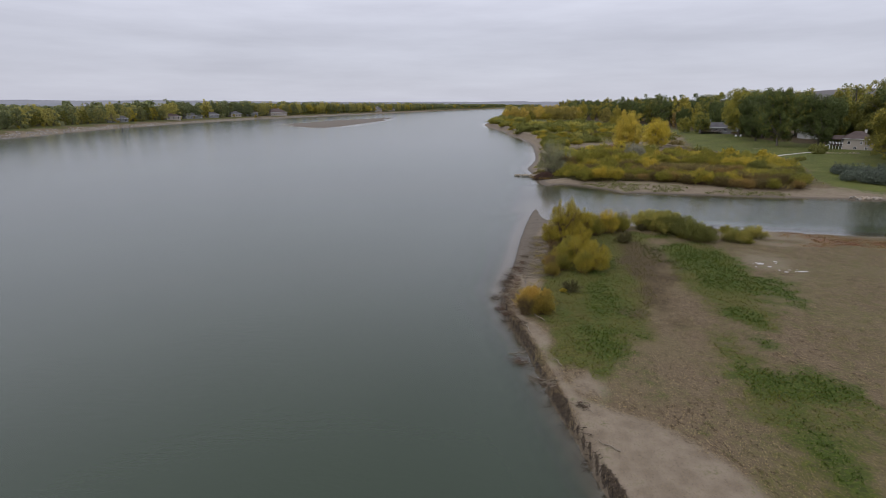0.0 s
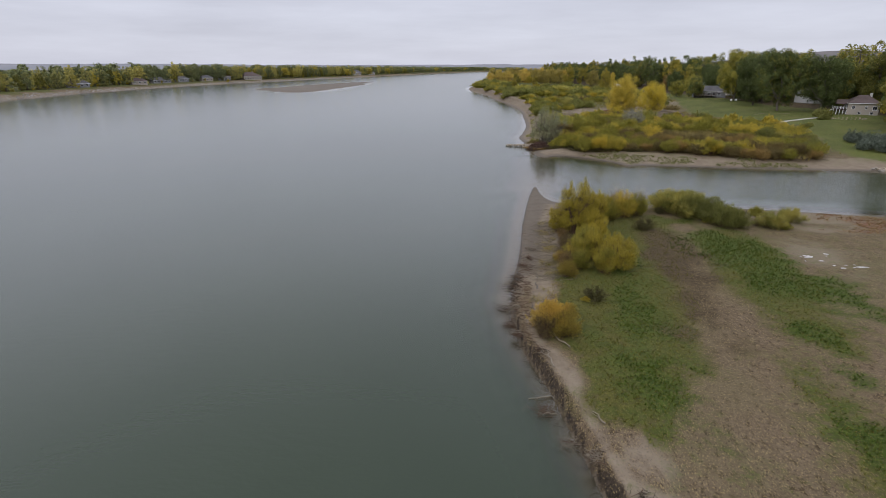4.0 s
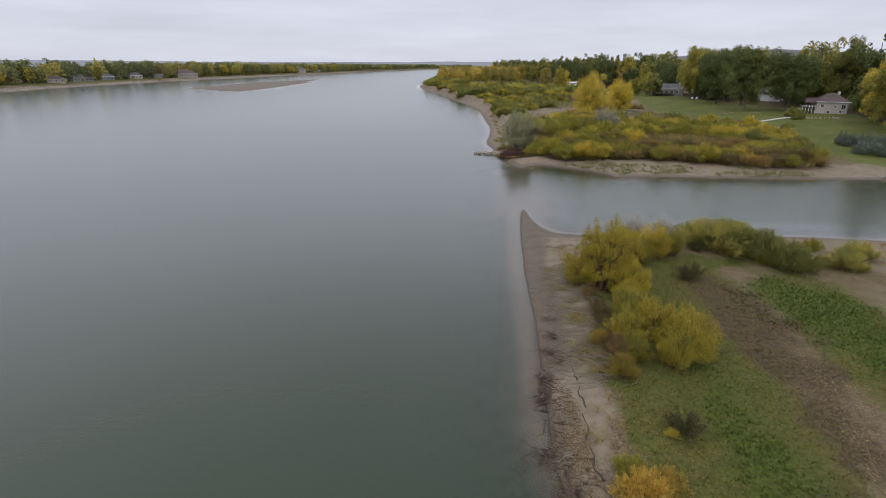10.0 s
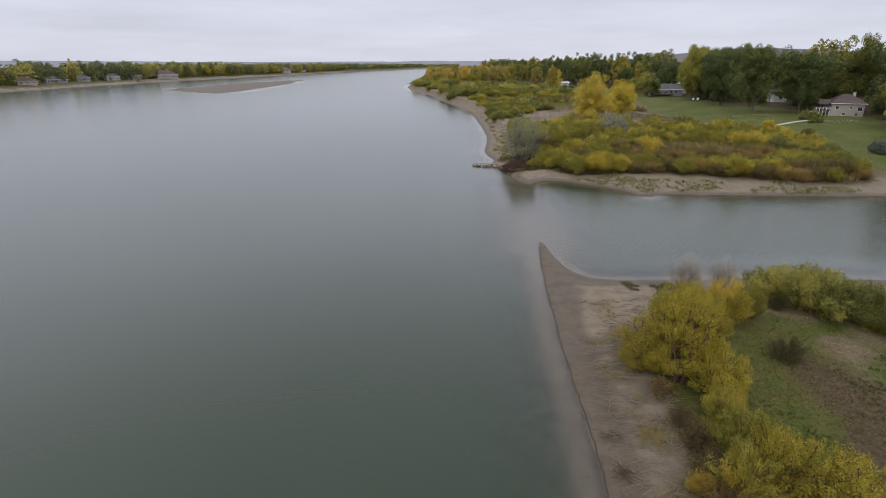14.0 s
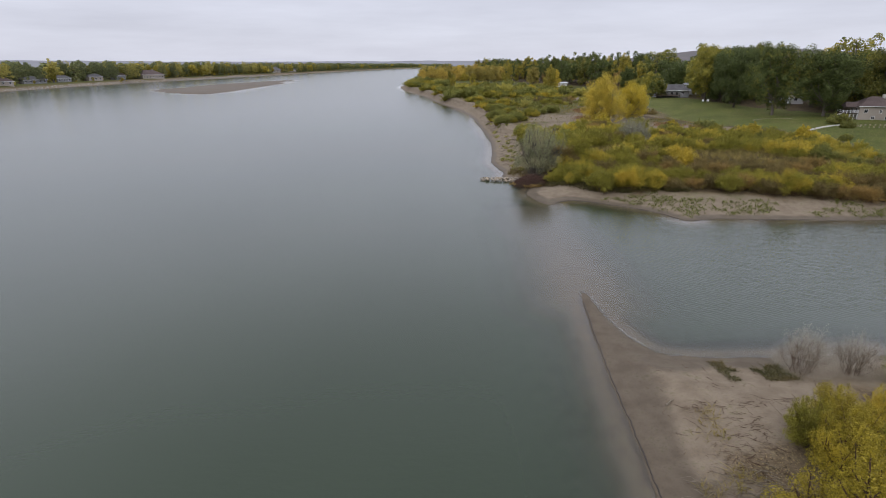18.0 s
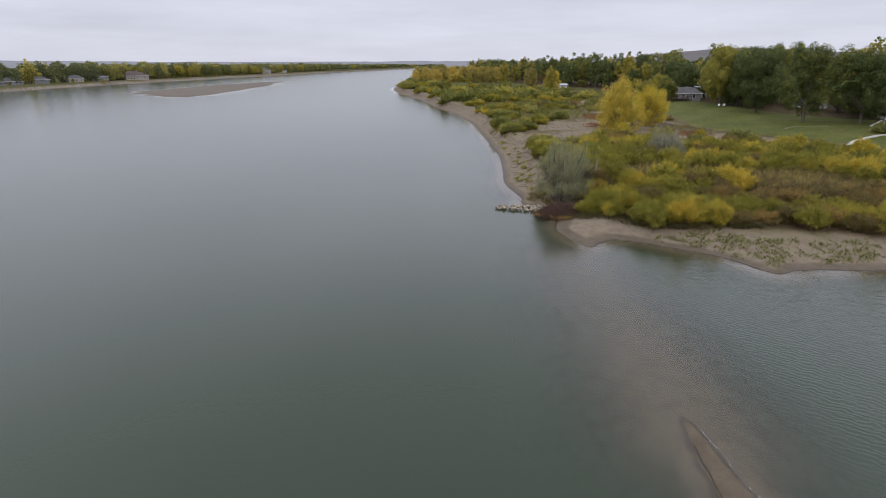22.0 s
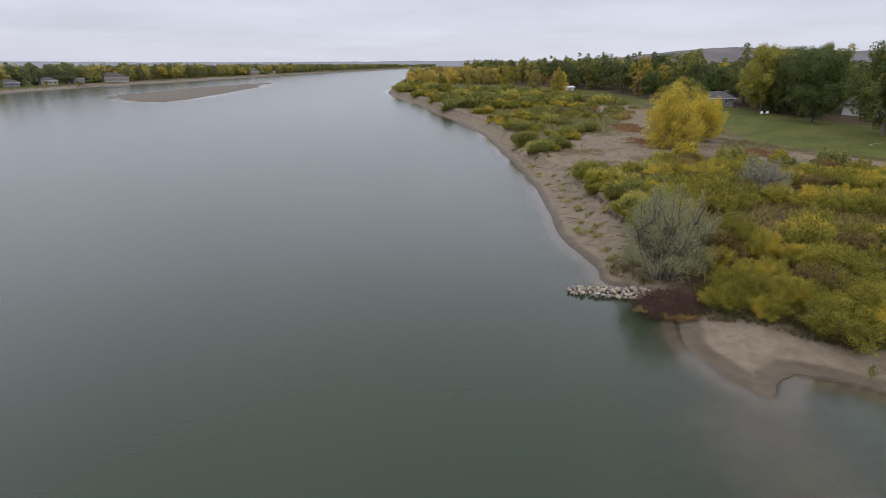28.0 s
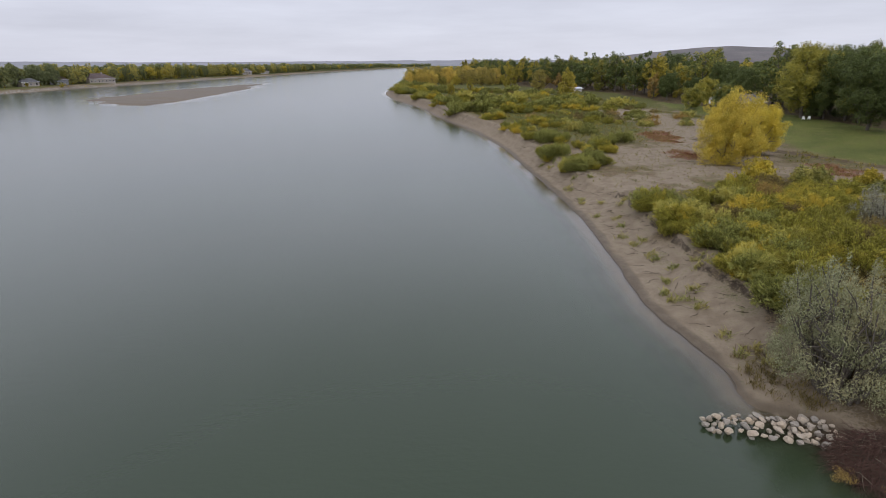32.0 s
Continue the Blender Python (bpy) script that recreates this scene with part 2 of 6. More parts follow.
LEAF_COTTON = leaf_mat("cottonwood_leaves", (0.080, 0.112, 0.030), (0.138, 0.166, 0.046), (0.29, 0.255, 0.042), 0.33, 0.25)
LEAF_COTTON_GOLD = leaf_mat("turning_cottonwood_leaves", (0.140, 0.150, 0.032), (0.225, 0.212, 0.040), (0.38, 0.30, 0.040), 0.42, 0.25)
LEAF_TURNING = leaf_mat("half_turned_willow_leaves", (0.13, 0.15, 0.026), (0.19, 0.19, 0.034), (0.46, 0.36, 0.04), 0.46, 0.25)
# paler, bluer green: the haze over the river is mixed into the leaf colour
LEAF_FAR_HAZED = leaf_mat("far_shore_leaves", (0.185, 0.222, 0.100), (0.245, 0.268, 0.110), (0.38, 0.33, 0.085), 0.46, 0.35)
LEAF_BLUE = leaf_mat("blue_green_leaves", (0.095, 0.120, 0.085), (0.150, 0.175, 0.125), (0.17, 0.18, 0.11), 0.2, 0.25)
LEAF_GREY = leaf_mat("grey_withering_leaves", (0.24, 0.235, 0.16), (0.36, 0.35, 0.25), (0.30, 0.26, 0.17), 0.3, 0.3)
LEAF_AMBER = leaf_mat("amber_leaves", (0.27, 0.205, 0.045), (0.42, 0.325, 0.056), (0.44, 0.285, 0.050), 0.35, 0.42)
LEAF_OLIVE = leaf_mat("dark_olive_leaves", (0.070, 0.068, 0.022), (0.120, 0.105, 0.034), (0.14, 0.10, 0.04), 0.3, 0.2)
LEAF_BARE = leaf_mat("withered_leaves", (0.50, 0.45, 0.35), (0.50, 0.45, 0.35), (0.42, 0.35, 0.24), 0.2)
GRASS_LUSH = leaf_mat("lush_grass_blades", (0.044, 0.080, 0.008), (0.088, 0.130, 0.015), (0.12, 0.138, 0.022), 0.2, 0.38)
GRASS_DRY = leaf_mat("dry_grass_blades", (0.115, 0.120, 0.021), (0.205, 0.190, 0.038), (0.265, 0.208, 0.064), 0.35, 0.4)
TUSSOCK = leaf_mat("tussock_blades", (0.17, 0.20, 0.050), (0.28, 0.29, 0.085), (0.36, 0.31, 0.11), 0.3, 0.5)
RED_WEED = leaf_mat("red_weed_stalks", (0.15, 0.065, 0.03), (0.24, 0.12, 0.05), (0.22, 0.15, 0.06), 0.3)
BARK = bark_mat("grey_bark", (0.055, 0.046, 0.036), (0.20, 0.175, 0.145))
TWIG = bark_mat("brown_twigs", (0.060, 0.036, 0.024), (0.16, 0.105, 0.072))
DRIFT = bark_mat("bleached_driftwood", (0.14, 0.115, 0.083), (0.30, 0.255, 0.19))
DARK_ROOT = bark_mat("dark_roots", (0.026, 0.020, 0.015), (0.10, 0.075, 0.052))
STONE = stone_mat("pale_boulder")
BRUSH = bark_mat("reddish_branches", (0.042, 0.023, 0.018), (0.15, 0.088, 0.066))
RIPRAP = plain_mat("riprap_stone", (0.17, 0.155, 0.135), (0.36, 0.33, 0.29), 1.5, 0.9, 0.2, 0.5, 0.05)
SIDING = plain_mat("tan_siding", (0.34, 0.30, 0.255), (0.40, 0.355, 0.305), 0.8, 0.7, 0.3, 0.1)
SIDING_GREY = plain_mat("grey_siding", (0.20, 0.20, 0.205), (0.27, 0.27, 0.275), 0.8, 0.7, 0.3, 0.1)
WHITE = plain_mat("white_paint", (0.72, 0.72, 0.71), (0.80, 0.80, 0.79), 0.8, 0.5, 0.4, 0.08)
SHINGLE = plain_mat("brown_shingles", (0.075, 0.055, 0.050), (0.125, 0.095, 0.085), 1.5, 0.9, 0.2, 0.6)
SHINGLE_GREY = plain_mat("grey_shingles", (0.080, 0.078, 0.080), (0.15, 0.145, 0.145), 1.5, 0.9, 0.2, 0.6)
PALE_ROOF = plain_mat("pale_metal_roof", (0.50, 0.51, 0.53), (0.62, 0.63, 0.65), 0.5, 0.45, 0.5, 0.1)
CONCRETE = plain_mat("pale_concrete", (0.42, 0.40, 0.36), (0.56, 0.54, 0.49), 1.5, 0.85, 0.2, 0.3)
GLASS = plain_mat("dark_window_glass", (0.018, 0.020, 0.024), (0.026, 0.029, 0.034), 1.0, 0.06, 0.6, 0.02)
DARK_WOOD = plain_mat("dark_deck_wood", (0.055, 0.042, 0.034), (0.105, 0.080, 0.062), 2.0, 0.8, 0.2, 0.3)
WET_SAND = plain_mat("wet_sand", (0.034, 0.028, 0.022), (0.060, 0.048, 0.038), 3.0, 0.6, 0.3, 0.3)
FOAM = plain_mat("pale_foam", (0.62, 0.61, 0.58), (0.74, 0.73, 0.70), 3.0, 0.8, 0.2, 0.2)
CRUST = plain_mat("dried_crust", (0.36, 0.335, 0.32), (0.54, 0.52, 0.50), 6.0, 0.9, 0.2, 0.4)
BLUE = plain_mat("blue_plastic", (0.03, 0.11, 0.36), (0.04, 0.14, 0.42), 1.0, 0.4, 0.5, 0.05)
# horizon hills: distance haze painted in as a pale blue-grey base colour
HAZED_HILL = plain_mat("distant_hillside", (0.20, 0.205, 0.22), (0.25, 0.25, 0.26), 0.03, 0.95, 0.1, 0.2, 2.0)
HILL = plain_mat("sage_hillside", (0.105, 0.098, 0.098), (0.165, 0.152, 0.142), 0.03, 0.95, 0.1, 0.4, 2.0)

# ---------------------------------------------------------------- the lie of the land
RNG = np.random.default_rng(11)
LATTICE = np.random.default_rng(5).random((256, 256))


def vnoise(x, y):
    xi, yi = np.floor(x).astype(int), np.floor(y).astype(int)
    u, v = x - xi, y - yi
    u, v = u * u * (3 - 2 * u), v * v * (3 - 2 * v)
    g = lambda a, b: LATTICE[a % 256, b % 256]
    return (g(xi, yi) * (1 - u) + g(xi + 1, yi) * u) * (1 - v) + (g(xi, yi + 1) * (1 - u) + g(xi + 1, yi + 1) * u) * v


def fbm(x, y, scale, octaves=4):
    s, a, t = 0, 0.5, 0
    for i in range(octaves):
        s, t = s + a * vnoise(x * scale + 17.3 * i, y * scale + 9.1 * i), t + a
        a, scale = a * 0.5, scale * 2.03
    return s / t - 0.5


def step(a, b, x):
    t = np.clip((x - a) / (b - a), 0, 1)
    return t * t * (3 - 2 * t)


def rounded(pts, times=2):
    p = np.array(pts, float)
    for _ in range(times):
        q = np.roll(p, -1, 0)
        p = np.stack([p * 0.8 + q * 0.2, p * 0.2 + q * 0.8], 1).reshape(-1, 2)
    return p


def inside(poly, x, y):
    """Signed distance to a polygon's edge, positive inside."""
    best = np.full(x.shape, 1e12)
    odd = np.zeros(x.shape, bool)
    for (ax, ay), (bx, by) in zip(poly, np.roll(poly, -1, 0)):
        ex, ey = bx - ax, by - ay
        t = np.clip(((x - ax) * ex + (y - ay) * ey) / (ex * ex + ey * ey + 1e-9), 0, 1)
        best = np.minimum(best, (x - ax - t * ex) ** 2 + (y - ay - t * ey) ** 2)
        if ay != by:
            odd ^= ((ay > y) != (by > y)) & (x < (bx - ax) * (y - ay) / (by - ay) + ax)
    return np.where(odd, 1, -1) * np.sqrt(best)


def near_line(pts, x, y):
    """Distance to an open line."""
    best = np.full(np.shape(x), 1e12)
    for (ax, ay), (bx, by) in zip(pts, pts[1:]):
        ex, ey = bx - ax, by - ay
        t = np.clip(((x - ax) * ex + (y - ay) * ey) / (ex * ex + ey * ey), 0, 1)
        best = np.minimum(best, (x - ax - t * ex) ** 2 + (y - ay - t * ey) ** 2)
    return np.sqrt(best)


# the near bar, south of the side channel
BAR = rounded([(16, -900), (14, -60), (10.4, -15), (8.6, 0), (6.7, 9.2), (5.5, 13.8), (4.1, 19), (3.0, 24.5), (2.1, 27.6), (1.2, 30.4), (0.6, 35.5), (1.3, 42.5),
               (2.0, 50), (2.5, 58), (3.2, 66), (4.6, 77.6), (5.3, 81.6), (5.9, 81), (5.9, 77), (6.5, 73.2), (8, 71), (12, 70.5), (20, 70.6),
               (30, 70.5), (38, 69.8), (46, 68.5), (60, 68), (90, 66), (160, 60), (300, 52), (420, 40), (4800, 40), (4800, -900)])
# the wooded bank beyond the channel
BANK = rounded([(420, 40.5), (300, 84), (150, 99), (90, 103.2), (62, 103.8), (47, 103.9), (34, 104.8), (27.6, 105.4), (24.5, 104.0), (22.4, 108.6),
                (19.2, 111.4), (15.8, 114.2), (13, 115.4), (11.3, 114.6), (9.5, 112.4), (8.0, 115.0), (7.2, 119), (8, 122), (9.5, 125.5), (8, 129.5), (5.2, 131.4),
                (6.2, 135), (5.3, 141), (5.2, 147.4), (6.8, 157.6), (8.4, 173), (8.8, 195), (9, 235), (6.5, 268), (-1.3, 315), (-8, 365),
                (-20.5, 424), (-28, 485), (-29, 506), (-26, 560), (-14, 660), (5, 840), (32, 1300), (60, 2100), (40, 2800), (4800, 2800), (4800, 40.5)])
# the far bank of the river
SHORE = rounded([(-240, -900), (-245, 60), (-266, 225), (-280, 265), (-301, 342), (-314, 425), (-320, 520), (-318, 600), (-308, 680), (-290, 840),
                 (-255, 1255), (-180, 1830), (-60, 2500), (40, 2790), (4800, 2790), (4800, 4700), (-4800, 4700), (-4800, -900)])
SANDBAR = rounded([(-226, 472), (-190, 424), (-158, 398), (-148, 408), (-144, 428), (-146, 517), (-170, 722), (-180, 700), (-200, 650), (-214, 520), (-205, 505), (-216, 490)], 1)
SHOAL = [(5.5, 80), (6.2, 88), (6.5, 96), (6.4, 104), (7.0, 110)]


def blob(x, y, cx, cy, rx, ry, turn=0.0):
    """1 in the middle of an oval, 0 on its rim."""
    c, s = math.cos(radians(turn)), math.sin(radians(turn))
    u, v = (x - cx) * c + (y - cy) * s, -(x - cx) * s + (y - cy) * c
    return 1 - np.sqrt((u / rx) ** 2 + (v / ry) ** 2)


def shores(x, y):
    wob = fbm(x, y, 0.35, 3) * 0.9 * (1 - step(70, 90, y) * (1 - step(101, 118, y)) * 0.5)
    far = fbm(x, y, 0.03, 4) * 8
    return (inside(BAR, x, y) + wob * 0.35, inside(BANK, x, y) + wob * 0.5 + far * step(160, 400, y) * 0.5,
            inside(SHORE, x, y) + far, inside(SANDBAR, x, y) + far * 0.3 + 4)


def land(x, y, parts=None):
    """Height of the ground, with the river bed."""
    x, y = np.asarray(x, float), np.asarray(y, float)
    a, b, c, d = parts or shores(x, y)
    rough = fbm(x, y, 0.5, 4)
    lump = fbm(x, y, 0.06, 3)
    # near bar: a cut bank in the south, a flat beach towards the spit
    cut = 1 - step(33, 46, y)
    beach = step(0, 0.5, a) * 0.10 + step(0.3, 7.0, a) * 0.95
    scarp = step(0.0, 0.3, a) * 0.12 + step(0.2, np.maximum(0.45, 0.6 + 0.8 * lump + 1.1 * rough), a) * 0.66
    north = step(0, 6, a) * 0.9 + 0.1 * step(0, 1, a)
    w = step(14, 26, x)
    ha = (scarp * cut + beach * (1 - cut)) * (1 - w) + north * w
    ha = ha + (rough * 0.16 + lump * 0.35) * step(1.0, 5, a)
    # wooded bank: beach, eroded scarp on the river side, then flats rising to the lawns
    river = step(126, 134, y) * (1 - step(30, 60, x))
    low = step(0, 0.6, b) * 0.12 + step(0.4, 9, b) * 1.15
    edge = 3.4 - 1.8 * step(176, 188, y) + 1.2 * lump + 1.6 * rough
    lip = edge + 3.4 - 0.4 * step(176, 188, y)
    high = step(0, 0.5, b) * 0.14 + step(0.4, 4.5, b) * 0.45 + (0.55 * step(edge, lip, b) + 0.45 * step(lip - 0.5, lip + 0.4, b)) * (2.1 + 0.5 * lump + 0.7 * fbm(x, y, 0.9, 3)) * (1 - 0.55 * step(0, 1, blob(x, y, 12, 181, 10, 7)))
    hb = low * (1 - river) + high * river
    hb = hb + 0.75 * step(8, 30, b) * (1 - river) + rough * 0.3 * step(4, 9, b) + lump * 0.5 * step(8, 25, b)
    hb = hb + 1.7 * step(66, 104, x - 0.03 * (y - 170)) * step(104, 150, y)
    hc = step(0, 8, c) * 0.7 + step(6, 14, c) * 2.4 + lump * 0.6 * step(14, 40, c)
    hd = step(0, 5, d) * 0.35 + step(0, 40, d) * 0.5 + rough * 0.05
    h = np.maximum.reduce([np.where(a > 0, ha, -9), np.where(b > 0, hb, -9), np.where(c > 0, hc, -9), np.where(d > 0, hd, -9)])
    off = -np.maximum.reduce([a, b, c, d])
    bed = -(0.09 * (1 + 5 * (1 - step(26, 40, y))) * np.clip(off, 0, 2) + 0.42 * np.clip(off - 1.2, 0, 6))
    bed = np.maximum(bed, -2.6)
    sh = near_line(SHOAL, x, y)
    bar = -(0.07 + 0.20 * step(0, 26, y - 80) - 0.08 * step(104, 112, y)) - 0.02 * sh - 0.028 * np.clip(sh - 1.2, 0, 9) ** 2 - fbm(x, y, 0.25, 3) * 0.025
    bed = np.maximum(bed, bar)
    channel = step(71, 76, y) * (1 - step(98, 102, y)) * step(8, 14, x)
    h = np.where(h > -5, h, bed)
    return np.where((h < 0) & (channel > 0), np.minimum(h, -0.12 * channel * np.clip(off, 0, 8)), h)


def ground_at(x, y):
    return float(height(x, y))


def lattice(field, x, y):
    """A value of the ground sheet at any spot, read between its corners."""
    x, y = np.asarray(x, float), np.asarray(y, float)
    i, j = np.clip(np.searchsorted(XS, x) - 1, 0, len(XS) - 2), np.clip(np.searchsorted(YS, y) - 1, 0, len(YS) - 2)
    u, v = (x - XS[i]) / (XS[i + 1] - XS[i]), (y - YS[j]) / (YS[j + 1] - YS[j])
    return (field[j, i] * (1 - u) + field[j, i + 1] * u) * (1 - v) + (field[j + 1, i] * (1 - u) + field[j + 1, i + 1] * u) * v


def height(x, y):
    return lattice(GZ, x, y)


def axis(*stops):
    """Coordinates in runs: (start, end, spacing), one after another."""
    out = [stops[0][0]]
    for lo, hi, s0, s1 in stops:
        p, n = out[-1], 0
        while p < hi - 1e-6:
            f = (p - lo) / (hi - lo)
            p = min(hi, p + s0 + (s1 - s0) * f)
            out.append(p)
    return np.array(out)


def grid_mesh(name, xs, ys, z, fields):
    nx, ny = len(xs), len(ys)
    X, Y = np.meshgrid(xs, ys)
    co = np.stack([X, Y, z], -1).reshape(-1, 3)
    i = (np.arange(ny - 1)[:, None] * nx + np.arange(nx - 1)[None]).ravel()
    quads = np.stack([i, i + 1, i + nx + 1, i + nx], 1)
    me = mesh_np(name, co, quads)
    for key, v in fields.items():
        me.attributes.new(key, "FLOAT", "POINT").data.foreach_set("value", np.ascontiguousarray(v.ravel(), np.float32))
    me.polygons.foreach_set("use_smooth", np.ones(len(quads), bool))
    return me


def mesh_np(name, co, faces, mat=None):
    """A mesh from arrays of points and of faces with equally many corners."""
    me = bpy.data.meshes.new(name)
    co, faces = np.asarray(co, np.float32), np.asarray(faces, np.int32)
    k = faces.shape[1]
    me.vertices.add(len(co))
    me.vertices.foreach_set("co", co.ravel())
    me.loops.add(faces.size)
    me.loops.foreach_set("vertex_index", faces.ravel())
    me.polygons.add(len(faces))
    me.polygons.foreach_set("loop_start", np.arange(0, faces.size, k, dtype=np.int32))
    me.update(calc_edges=True)
    me.validate()
    if mat:
        me.materials.append(mat)
    return me


def cover(x, y, h, parts):
    """What lies on the ground, each kind from 0 to 1."""
    a, b, c, d = parts
    n = fbm(x, y, 0.12, 4)
    n2 = fbm(x + 40, y, 0.4, 4)
    on = lambda v, s=0.6: np.clip(0.5 + v / s * 0.5 + n * 1.2 + n2 * 1.3, 0, 1)
    even = lambda v, s=0.6: np.clip(0.5 + v / s * 0.5 + n * 0.6 + n2 * 0.4, 0, 1)
    A, B = a > 0, b > 0
    beach_a = np.maximum(on((1.2 + 3.0 * step(42, 50, y) - a) / 3.0) * (x < 20) * (y > 31), np.maximum.reduce([even(inside(q, x, y) / 1.3) for q in (SAND_OVAL, SAND_STRIP, SAND_SHELF)]))
    beach_a = np.maximum(beach_a, on(blob(x, y, 6.2, 19.6, 1.9, 1.6)) * 0.8)
    beach_a = np.maximum(beach_a, on((3.2 - a) / 4.0) * (y > 60) * (x > 7))
    beach_a = np.maximum(beach_a, on(blob(x, y, 35, 63, 7, 5)) * 0.95)
    beach_a = np.maximum(beach_a, on(blob(x, y, 30, 49, 4, 5)) * 0.7)
    flats = on(near_line([(30, 205), (44, 210), (56, 225), (70, 265), (72, 310)], x, y) * -0.09 + 1.05)
    flats = np.maximum(flats, on(near_line([(40, 196), (60, 190), (78, 176)], x, y) * -0.14 + 0.75))
    flats = np.maximum(flats, on(near_line([(11, 181), (26, 184), (40, 197)], x, y) * -0.16 + 0.8))
    beach_b = np.maximum(on((7.5 - b) / 4.0), flats)
    far_sand = np.maximum(on((9 - c) / 8.0) * (c > 0), (d > 0) * 1.0)
    sand = np.where(A, beach_a, np.where(B, beach_b, far_sand))
    sand = np.where(h < 0.02, 1.0, sand)
    grass = np.where(A, on(inside(MEADOW, x, y) / 2.2), 0)
    grass = np.maximum(grass, np.where(A, 0.95 * on(inside(EAST_MEADOW, x, y) / 2.2), 0))
    grass = np.maximum(grass, np.where(A & (x > 24), 0.30, 0))
    grass = np.maximum(grass, np.where(A, 0.75 * on(blob(x, y, 19, 19, 4, 9)), 0))
    grass = np.where(A, np.clip(grass - beach_a * 0.9 * (x < 7), 0, 1), grass)
    grass = np.where(B, on((b - 8) / 8.0 - 0.2) * (1 - flats) * (0.55 + 0.4 * step(225, 260, y)), grass)
    grass = np.where(c > 14, 0.9, grass)
    lush = 0
    for cx, cy, rx, ry, turn, most in ((9.0, 25.0, 2.3, 4.8, 10, 1.0), (10.0, 36.2, 2.0, 6.5, -6, 0.68), (23.4, 48.5, 3.7, 10, 6, 1.0), (22.6, 40.6, 3.0, 2.6, 0, 1.0),
                                       (21.0, 33.3, 1.5, 2.6, 0, 0.95), (20.8, 26.6, 1.2, 2.0, 20, 0.95), (20.2, 21.6, 3.2, 2.3, -12, 1.0), (18.4, 14.6, 1.2, 2.4, 0, 0.8), (12.0, 46.0, 1.8, 5.5, -10, 0.7)):
        lush = np.maximum(lush, on(blob(x, y, cx, cy, rx, ry, turn) * 0.8) * most)
    lush = np.where(A, lush, 0)
    edge = inside(LAWN, x, y)
    lawn = np.where(B, np.clip(0.5 + edge / 6 + n * 0.5, 0, 1), 0)
    lawn = np.maximum(lawn, np.where((c > 14) & (c < 30), 0.45, 0))
    grass = grass * np.where(B, lawn < 0.4, 1)
    thick = inside(THICKET, x, y)
    dark = np.where(A, on(blob(x, y, 16.2, 45, 3.2, 12, -4)) * 0.85, 0)
    litter = np.where(B, np.clip(0.35 + thick / 5 + n * 0.5, 0, 0.8) * (lawn < 0.5), 0)
    litter = np.maximum(litter, np.where((b > 14) & (inside(WOODS, x, y) > 0), 0.75, 0))
    litter = np.maximum(litter, dark)
    drift = on(near_line([(58, 232), (66, 208), (76, 182), (83, 168)], x, y) * -0.35 + 0.6)
    litter = np.maximum(litter, np.where(B, drift * 0.8, 0))
    red = np.where(B, np.maximum.reduce([on(blob(x, y, 50, 236, 4, 12, -20) * 0.8), on(blob(x, y, 42, 206, 3, 5) * 0.7), on(blob(x, y, 62, 192, 4, 4) * 0.6)]), 0)
    red = np.where(A, on(blob(x, y, 50, 60, 11, 6) * 0.7) * 0.5, red)
    spit = step(58, 63, y + n * 8) * (1 - step(15, 18, x + n2 * 4)) * A
    sand, grass, lush = np.maximum(sand, spit * 0.9), grass * (1 - spit * 0.85), lush * (1 - spit)
    # face of the cut bank: dark earth with the undercut's shade painted in
    slope = step(0.1, 0.3, a) * (1 - step(0.35, np.maximum(0.45, 0.55 + 1.4 * n2), a)) * (1 - step(32, 38, y)) * A * (x < 14)
    sand = np.where(A & (y < 34) & (x < 14), np.maximum(sand, step(0.5, 0.9, a) * (1 - step(1.0, 2.2 + 2.5 * n2, a)) * 0.7), sand)
    far_cut = step(0.3, 1.5, b) * (1 - step(5, 9, b)) * B * step(240, 300, y) * 0.4
    wet = np.where(h < -0.02, 0.25, 1 - step(0.11, 0.23 + (0.16 * step(30, 40, y) + 0.26 * step(60, 68, y)) * (1 - step(7, 11, x)) * (y < 90), h + n * 0.10 + n2 * 0.05))
    wet = np.where(d > 0, 0.75 + n, wet)
    return dict(sand=sand, grass=grass, lush=lush, lawn=lawn, litter=litter, red=red, soil=np.maximum(slope * np.clip(1.0 + 2 * n2, 0.5, 1.2), far_cut), wet=wet)


SAND_STRIP = rounded([(2.7, 42.4), (4.0, 42.5), (4.8, 39.3), (3.7, 36.7), (2.9, 33.3), (2.2, 33.3), (2.2, 38.6)], 1)
SAND_SHELF = rounded([(1.9, 29.6), (2.9, 27.4), (3.4, 25.5), (4.1, 24.2), (4.9, 25), (4.6, 27.1), (3.4, 29.4)], 1)
SAND_OVAL = rounded([(5.6, 18), (6.6, 17.2), (9.3, 16.2), (11.0, 14.4), (12.8, 12.4), (14.5, 7), (14.5, -14), (8.6, -14), (6.4, 8), (5.2, 14.5)], 1)
MEADOW = rounded([(4, 21.5), (8, 20), (10.6, 22), (12.2, 30), (15.6, 38), (17.6, 46), (17.6, 53), (20, 57), (24, 60), (17, 62), (9, 59), (5.4, 50), (4.0, 40), (3.2, 30)], 1)
EAST_MEADOW = rounded([(17.4, 40), (20, 52), (22, 58), (28, 57), (27.5, 47), (26, 40), (23, 30), (20, 30)], 1)
LAWN = rounded([(70, 110), (71, 124), (77, 140), (80, 150), (82, 162), (74, 182), (70, 208), (78, 240), (88, 282), (92, 320), (102, 345), (132, 345), (150, 250), (150, 120), (100, 104)], 1)
